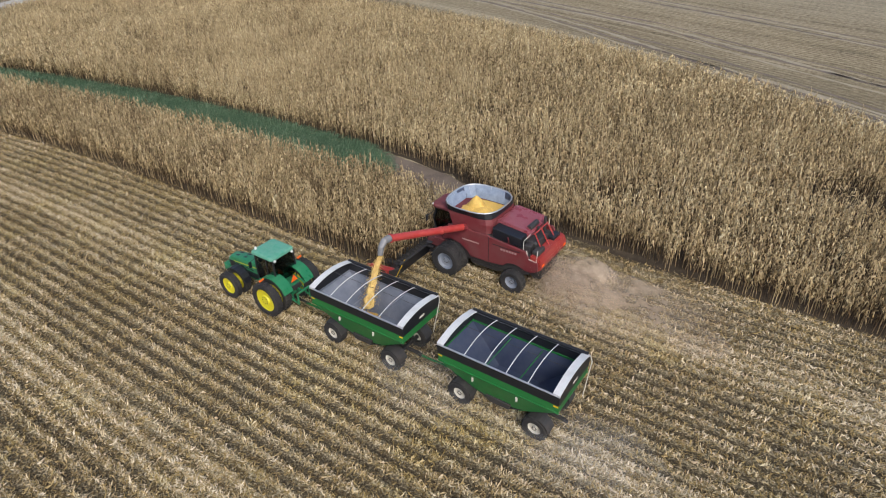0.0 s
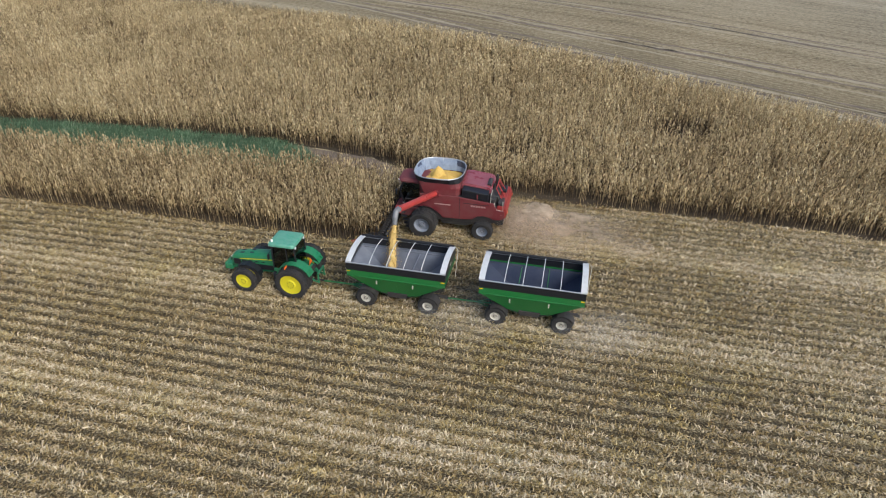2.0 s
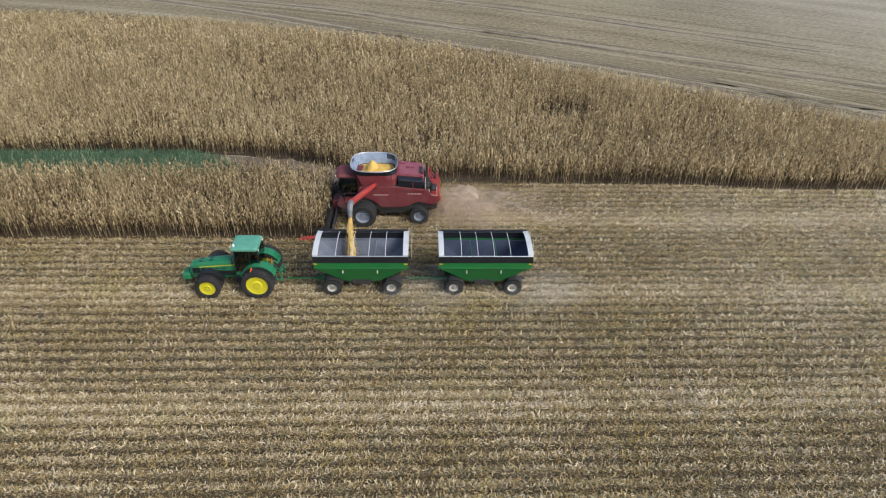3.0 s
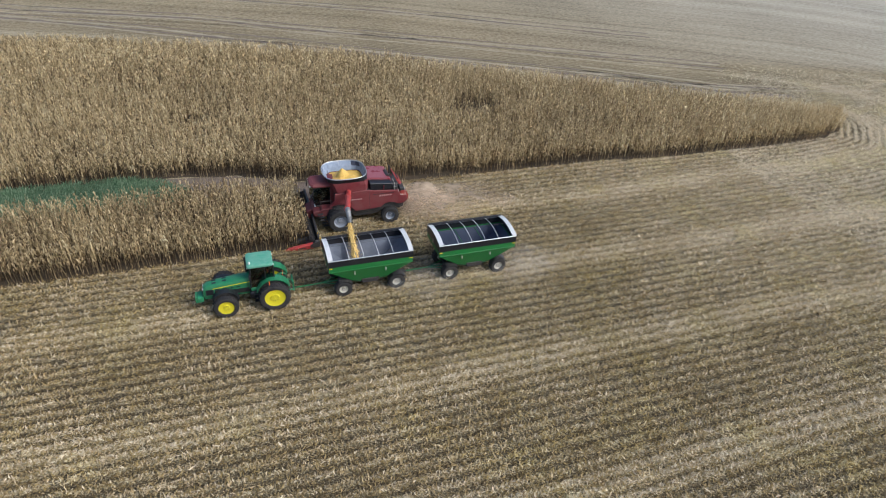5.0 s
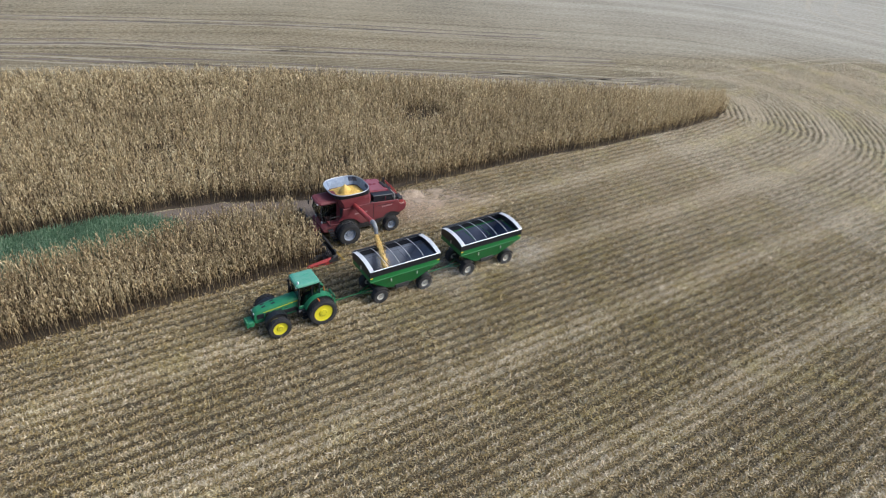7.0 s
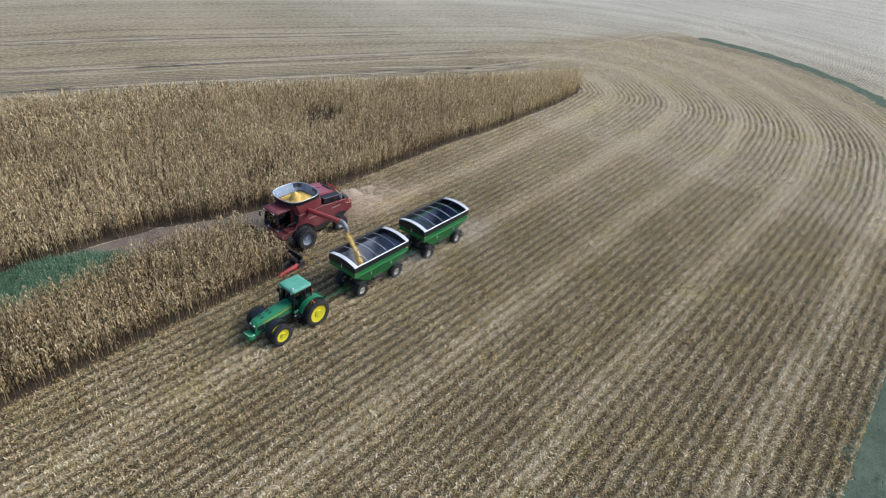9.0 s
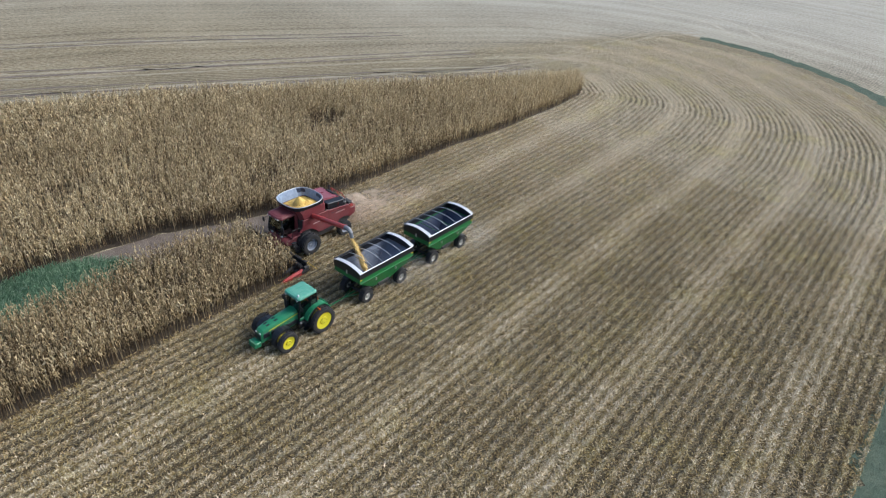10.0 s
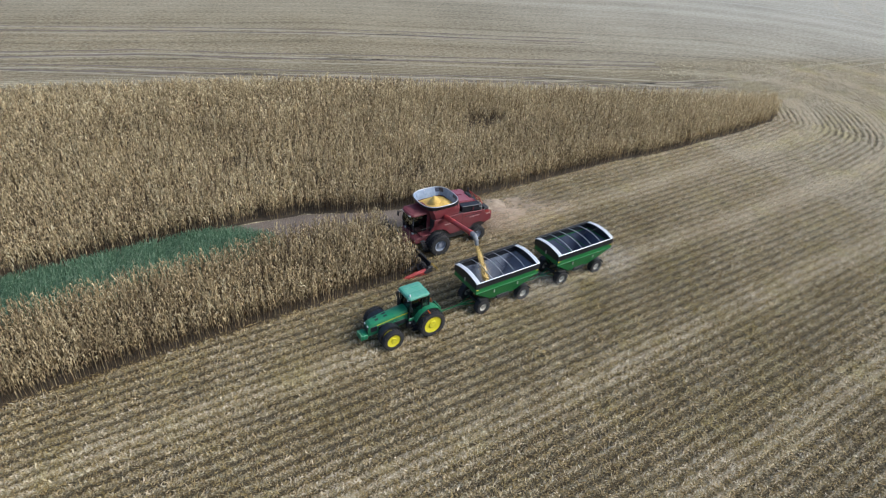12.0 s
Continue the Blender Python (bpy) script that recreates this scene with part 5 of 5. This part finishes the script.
    part("extension_lining", loft([tank_ring(-0.44, 2.29, -1.31, 1.31, 3.45, 7), tank_ring(-0.64, 2.38, -1.44, 1.44, 3.78, 5), tank_ring(-0.90, 2.48, -1.64, 1.64, 4.165, 3.0), tank_ring(-0.885, 2.465, -1.625, 1.625, 4.165, 3.0), tank_ring(-0.62, 2.36, -1.42, 1.42, 3.78, 5), tank_ring(-0.42, 2.27, -1.29, 1.29, 3.45, 7)], cap=False), M_TANK, c, "blue-grey tank lining")
    rim = tank_ring(-0.90, 2.48, -1.64, 1.64, 4.17, 3.0)
    part("tank_rim", tube(rim + rim[:2], 0.04, 6), M_STEEL, c, "pale rolled rim")
    low, high = tank_ring(-0.64, 2.385, -1.435, 1.435, 3.76, 4.8), tank_ring(-0.865, 2.445, -1.605, 1.605, 4.12, 3.05)
    for k in (3, 13, 19, 29):
        rows = []
        for j in (k, (k + 1) % 32, (k + 2) % 32):
            (ax, ay, az), (bx, by, bz) = low[j], high[j]
            rows.append([(ax, ay, az), (bx, by, bz), (bx + (0.79 - bx) * 0.012, by * 0.988, bz), (ax + (0.79 - ax) * 0.012, ay * 0.988, az)])
        part("lining_panel", loft(rows), M_LINER, c, "dark blue panel in the tank lining")
    for k in range(0, 32, 4):
        (x, y, z), (bx, by, bz) = rim[k], tank_ring(-0.62, 2.36, -1.42, 1.42, 3.72, 5)[k]
        part("extension_rib", tube([(bx, by, bz), (x, y, z)], 0.022, 6), M_STEEL, c)
    # unloading auger, swung out over the wagon
    a0, a1 = Vector((0.85, -1.45, 3.05)), Vector((-0.22, -6.75, 4.62))
    part("auger_elbow", tube([(0.95, -1.2, 2.6), (0.9, -1.35, 2.95), a0 + (a1 - a0) * 0.06], 0.22, 12), M_RED, c)
    part("auger_tube", tube([a0, a0 + (a1 - a0) * 0.5, a1], 0.195, 14), M_RED_BRIGHT, c, "bright red unloading auger")
    for k in (0.35, 0.985):
        p = a0 + (a1 - a0) * k
        part("auger_flange", tube([p, p + (a1 - a0) * 0.012], 0.235, 14), M_RED_BRIGHT, c)
    part("spout", tube([a1, a1 + Vector((-0.03, -0.38, 0.04)), a1 + Vector((-0.03, -0.66, -0.20)), a1 + Vector((-0.03, -0.76, -0.58))], 0.20, 12, 0.14), M_SPOUT, c, "worn grey spout boot")
    part("auger_cradle", tube([(3.6, -1.5, 2.9), (3.6, -1.6, 3.3)], 0.04, 6), M_RED, c)
    return c


combine((1.3, 10.4, 0))


def corn_header(at):
    h = thing("corn_header", at, "dark corn header with a red end divider, cutting the strip", "header")
    W = 3.8
    part("back_wall", prism([(0.55, 0.30), (0.62, 0.88), (0.50, 0.92), (0.42, 0.32)], -W, W, 0.02), M_BLACK, h)
    part("top_beam", box(0.48, 0.66, -W, W, 0.86, 0.98, 0.03), M_DARK, h)
    part("trough", prism([(-0.35, 0.28), (0.5, 0.25), (0.5, 0.32), (-0.35, 0.36)], -W, W, 0.01), M_DARK, h)
    part("cross_auger", tube([(0.12, -W + 0.1, 0.62), (0.12, 0, 0.62), (0.12, W - 0.1, 0.62)], 0.17, 10), M_DARK, h, "worn steel cross auger")
    for k in range(26):
        y = -W + 0.3 + (2 * W - 0.6) * k / 25
        part("flighting", lathe([(0.15, -0.01), (0.27, -0.01), (0.27, 0.01), (0.15, 0.01)], 14), M_DARK, h).matrix_basis = pose(0.12, y, 0.62, 0, 0, 14 if y < 0 else -14)
    for k in range(11):
        y = -W + 2 * W * k / 10
        end = k == 0
        hw = 0.20 if end else 0.17
        top = 0.34 if end else 0.55
        rings = [[(0.45, y - hw, 0.2), (0.45, y - hw, top * 0.85), (0.45, y, top * 1.1), (0.45, y + hw, top * 0.85), (0.45, y + hw, 0.2)],
                 [(-0.9, y - hw, 0.15), (-0.9, y - hw, top * 0.7), (-0.9, y, top * 0.85), (-0.9, y + hw, top * 0.7), (-0.9, y + hw, 0.15)],
                 [(-1.5, y - 0.03, 0.06), (-1.5, y - 0.03, 0.13), (-1.5, y, 0.16), (-1.5, y + 0.03, 0.13), (-1.5, y + 0.03, 0.06)]]
        part("divider", loft(rings), M_DARK, h, "dark row divider")
        if end:
            part("end_snout", loft([[(0.10, y - 0.22, 0.12), (0.10, y - 0.22, 0.40), (0.10, y, 0.54), (0.10, y + 0.22, 0.40), (0.10, y + 0.22, 0.12)],
                                    [(-0.9, y - 0.18, 0.08), (-0.9, y - 0.18, 0.30), (-0.9, y, 0.40), (-0.9, y + 0.18, 0.30), (-0.9, y + 0.18, 0.08)],
                                    [(-1.6, y - 0.13, 0.06), (-1.6, y - 0.13, 0.24), (-1.6, y, 0.30), (-1.6, y + 0.13, 0.24), (-1.6, y + 0.13, 0.06)],
                                    [(-1.95, y - 0.03, 0.04), (-1.95, y - 0.03, 0.10), (-1.95, y, 0.13), (-1.95, y + 0.03, 0.10), (-1.95, y + 0.03, 0.04)]]), M_RED_BRIGHT, h, "bright red end snout")
            part("gear_case", joined(box(0.25, 0.60, y - 0.18, y + 0.05, 0.35, 0.68, 0.05), tube([(0.42, y - 0.25, 0.50), (0.42, y + 0.1, 0.50)], 0.09, 10)), M_DARK, h)
    for s in (-1, 1):
        part("end_shield", prism([(0.6, 0.20), (0.65, 0.72), (0.3, 0.62), (-0.1, 0.40), (-0.1, 0.18)], s * W + s * 0.2 - 0.04, s * W + s * 0.2 + 0.04, 0.015), M_DARK, h)
    part("marker_rod", tube([(0.55, -W + 0.5, 1.0), (0.9, -W - 0.9, 0.55)], 0.02, 6), M_AMBER, h, "yellow marker rod")
    return h


corn_header((-1.25, 10.15, 0))


# ---- grain ----
def heap(name, cx, cy, rx, ry, z, peaks, seed, label, rough=0.03, n=46):
    bm = bmesh.new()
    rng = random.Random(seed)
    vs = {}
    for i in range(n + 1):
        for j in range(n + 1):
            u, v = -1 + 2 * i / n, -1 + 2 * j / n
            g = max(abs(u), abs(v)) / max(1e-6, (abs(u) ** 5 + abs(v) ** 5) ** 0.2)
            x, y = cx + u * g * rx, cy + v * g * ry
            h = z + sum(a * max(0.0, 1 - math.hypot(x - px, y - py) / r) ** p for px, py, a, r, p in peaks)
            h += rough * noise.noise((x * 4, y * 4, 1)) + rng.uniform(-0.012, 0.012)
            vs[i, j] = bm.verts.new((x, y, h))
    for i in range(n):
        for j in range(n):
            bm.faces.new((vs[i, j], vs[i + 1, j], vs[i + 1, j + 1], vs[i, j + 1]))
    return tagged(new(name, as_mesh(name, bm, M_GRAIN)), label, "grain")


heap("tank_grain", 2.22, 10.4, 1.30, 1.25, 3.42, [(1.95, 10.35, 0.62, 0.50, 0.6), (2.2, 10.2, 0.36, 1.5, 0.8), (2.7, 9.9, 0.22, 0.6, 0.9), (1.7, 9.8, 0.12, 0.5, 1.0)], 3, "heaped yellow corn grain in the combine tank")
heap("wagon_grain", 1.3, 1.4, 0.55, 0.5, 1.13, [(1.3, 1.4, 0.38, 0.6, 1.0)], 4, "small cone of yellow corn grain inside the wagon", n=24)


def grain_stream(a, b, count, seed, label):
    """A falling stream: a ragged core and loose kernels round it."""
    rng = np.random.default_rng(seed)
    a, b = Vector(a), Vector(b)
    rings = []
    for k in range(15):
        u = k / 14
        p = a + (b - a) * u + Vector((0, -0.25 * u * (1 - u), 0.55 * u * (1 - u)))
        r = 0.11 + 0.11 * u
        rings.append([p + Vector((r * (1 + 0.25 * rng.normal()) * math.cos(t), r * (1 + 0.25 * rng.normal()) * math.sin(t), 0)) for t in np.linspace(0, 6.283, 11)[:-1]])
    s = tagged(new("grain_stream"), label, "grain")
    part("stream_core", loft(rings), M_GRAIN, s, "dense falling corn grain")
    u = rng.random(count)
    base = np.array(a)[None] + (np.array(b) - np.array(a))[None] * u[:, None]
    base[:, 1] += -0.25 * u * (1 - u)
    base[:, 2] += 0.55 * u * (1 - u)
    base += rng.normal(0, 1, (count, 3)) * (0.08 + 0.13 * u)[:, None] * np.array([1, 1, 0.5])
    k = 0.010
    off = rng.normal(0, k, (count, 4, 3))
    ob = stuff("loose_kernels", (base[:, None, :] + off).reshape(-1, 3), np.arange(4 * count).reshape(-1, 4), M_GRAIN, "loose yellow kernels", "", s)
    return s


grain_stream((1.05, 2.9, 3.95), (1.15, 1.55, 1.75), 9000, 51, "stream of yellow corn pouring from the auger spout into the wagon")


def chaff(count, seed):
    rng = np.random.default_rng(seed)
    u = np.minimum(rng.exponential(0.34, count), 2.0)
    x = 6.6 + 5.0 * u + rng.normal(0, 0.4, count)
    y = 10.4 + rng.normal(0, 1, count) * (0.7 + 0.8 * u)
    z = np.abs(rng.normal(0, 1, count)) * (0.85 - 0.2 * u) + 0.05
    off = rng.normal(0, 0.011, (count, 4, 3))
    v = np.stack([x, y, z], 1)[:, None, :] + off
    return stuff("chaff_cloud", v.reshape(-1, 3), np.arange(4 * count).reshape(-1, 4), M_CHAFF, "light brown chaff blown out behind the combine", "chaff")


chaff(30000, 61)


def dust_cloud(name, puffs, mat, label, seed):
    """Thin dust hanging over the ground: low, uneven, half-clear veils that thin out towards their edges."""
    bm = bmesh.new()
    density = bm.verts.layers.float.new("veil")
    for cx, cy, rx, ry, rz in puffs:
        rings = []
        for i in range(13):
            e = radians(90 * i / 12)
            ring = []
            for j in range(32):
                a = 2 * math.pi * j / 32
                d = Vector((math.cos(a) * math.cos(e), math.sin(a) * math.cos(e), math.sin(e)))
                g = 1 + 0.35 * noise.noise(d * 1.6 + Vector((seed, cx, cy)))
                v = bm.verts.new((cx + rx * g * d.x, cy + ry * g * d.y, 0.03 + rz * g * d.z))
                v[density] = math.sin(e) ** 1.5
                ring.append(v)
            rings.append(ring)
        for a, b in zip(rings, rings[1:]):
            for j in range(32):
                bm.faces.new((a[j], a[(j + 1) % 32], b[(j + 1) % 32], b[j]))
    return tagged(new(name, as_mesh(name, bm, mat, True)), label, "dust", kind="stuff")


dust_cloud("dust_cloud", [(8.6, 10.4, 3.0, 2.2, 1.6), (11.0, 10.2, 5.6, 3.2, 0.9)], M_DUST, "thin tan dust drifting behind the combine", 3)
dust_cloud("dust_cloud", [(5.9, 0.6, 3.4, 2.6, 0.6), (12.9, 0.4, 4.0, 2.4, 0.5)], M_DUST_GREY, "faint grey dust stirred up round the wagon wheels", 7)


# ---- shed at the far end of the corn ----
def shed(at, turn):
    s = thing("farm_shed", at, "grey metal farm shed with white corner trim beyond the corn", "shed")
    s.rotation_euler = (0, 0, radians(turn))
    for y in (-4.0, 4.0):
        part("side_wall", box(-6, 6, y - 0.08, y + 0.08, 0, 4.0, 0.0), M_SHED, s)
        part("gutter", box(-6.2, 6.2, y * 1.06 - 0.06, y * 1.06 + 0.06, 3.9, 4.05, 0.0), M_WHITE, s)
    for x in (-6.0, 6.0):
        part("end_wall", loft([[(x - 0.08, -4, 0), (x - 0.08, 4, 0), (x - 0.08, 4, 4), (x - 0.08, 0, 5.6), (x - 0.08, -4, 4)], [(x + 0.08, -4, 0), (x + 0.08, 4, 0), (x + 0.08, 4, 4), (x + 0.08, 0, 5.6), (x + 0.08, -4, 4)]]), M_SHED, s)
        for y in (-4.05, 4.05):
            part("corner_trim", box(x - 0.25, x + 0.25, y - 0.12, y + 0.12, 0, 4.0, 0.0), M_WHITE, s, "white corner trim")
    for k in (-1, 1):
        part("roof", plate([(-6.4, 0, 5.7), (6.4, 0, 5.7), (6.4, k * 4.4, 3.95), (-6.4, k * 4.4, 3.95)], 0.08 * k), M_STEEL, s)
    part("door", box(-1.6, 1.6, -4.16, -4.09, 0, 3.2, 0.02), M_WHITE, s, "white sliding door")
    return s


shed((-80, 70, 0), -20)
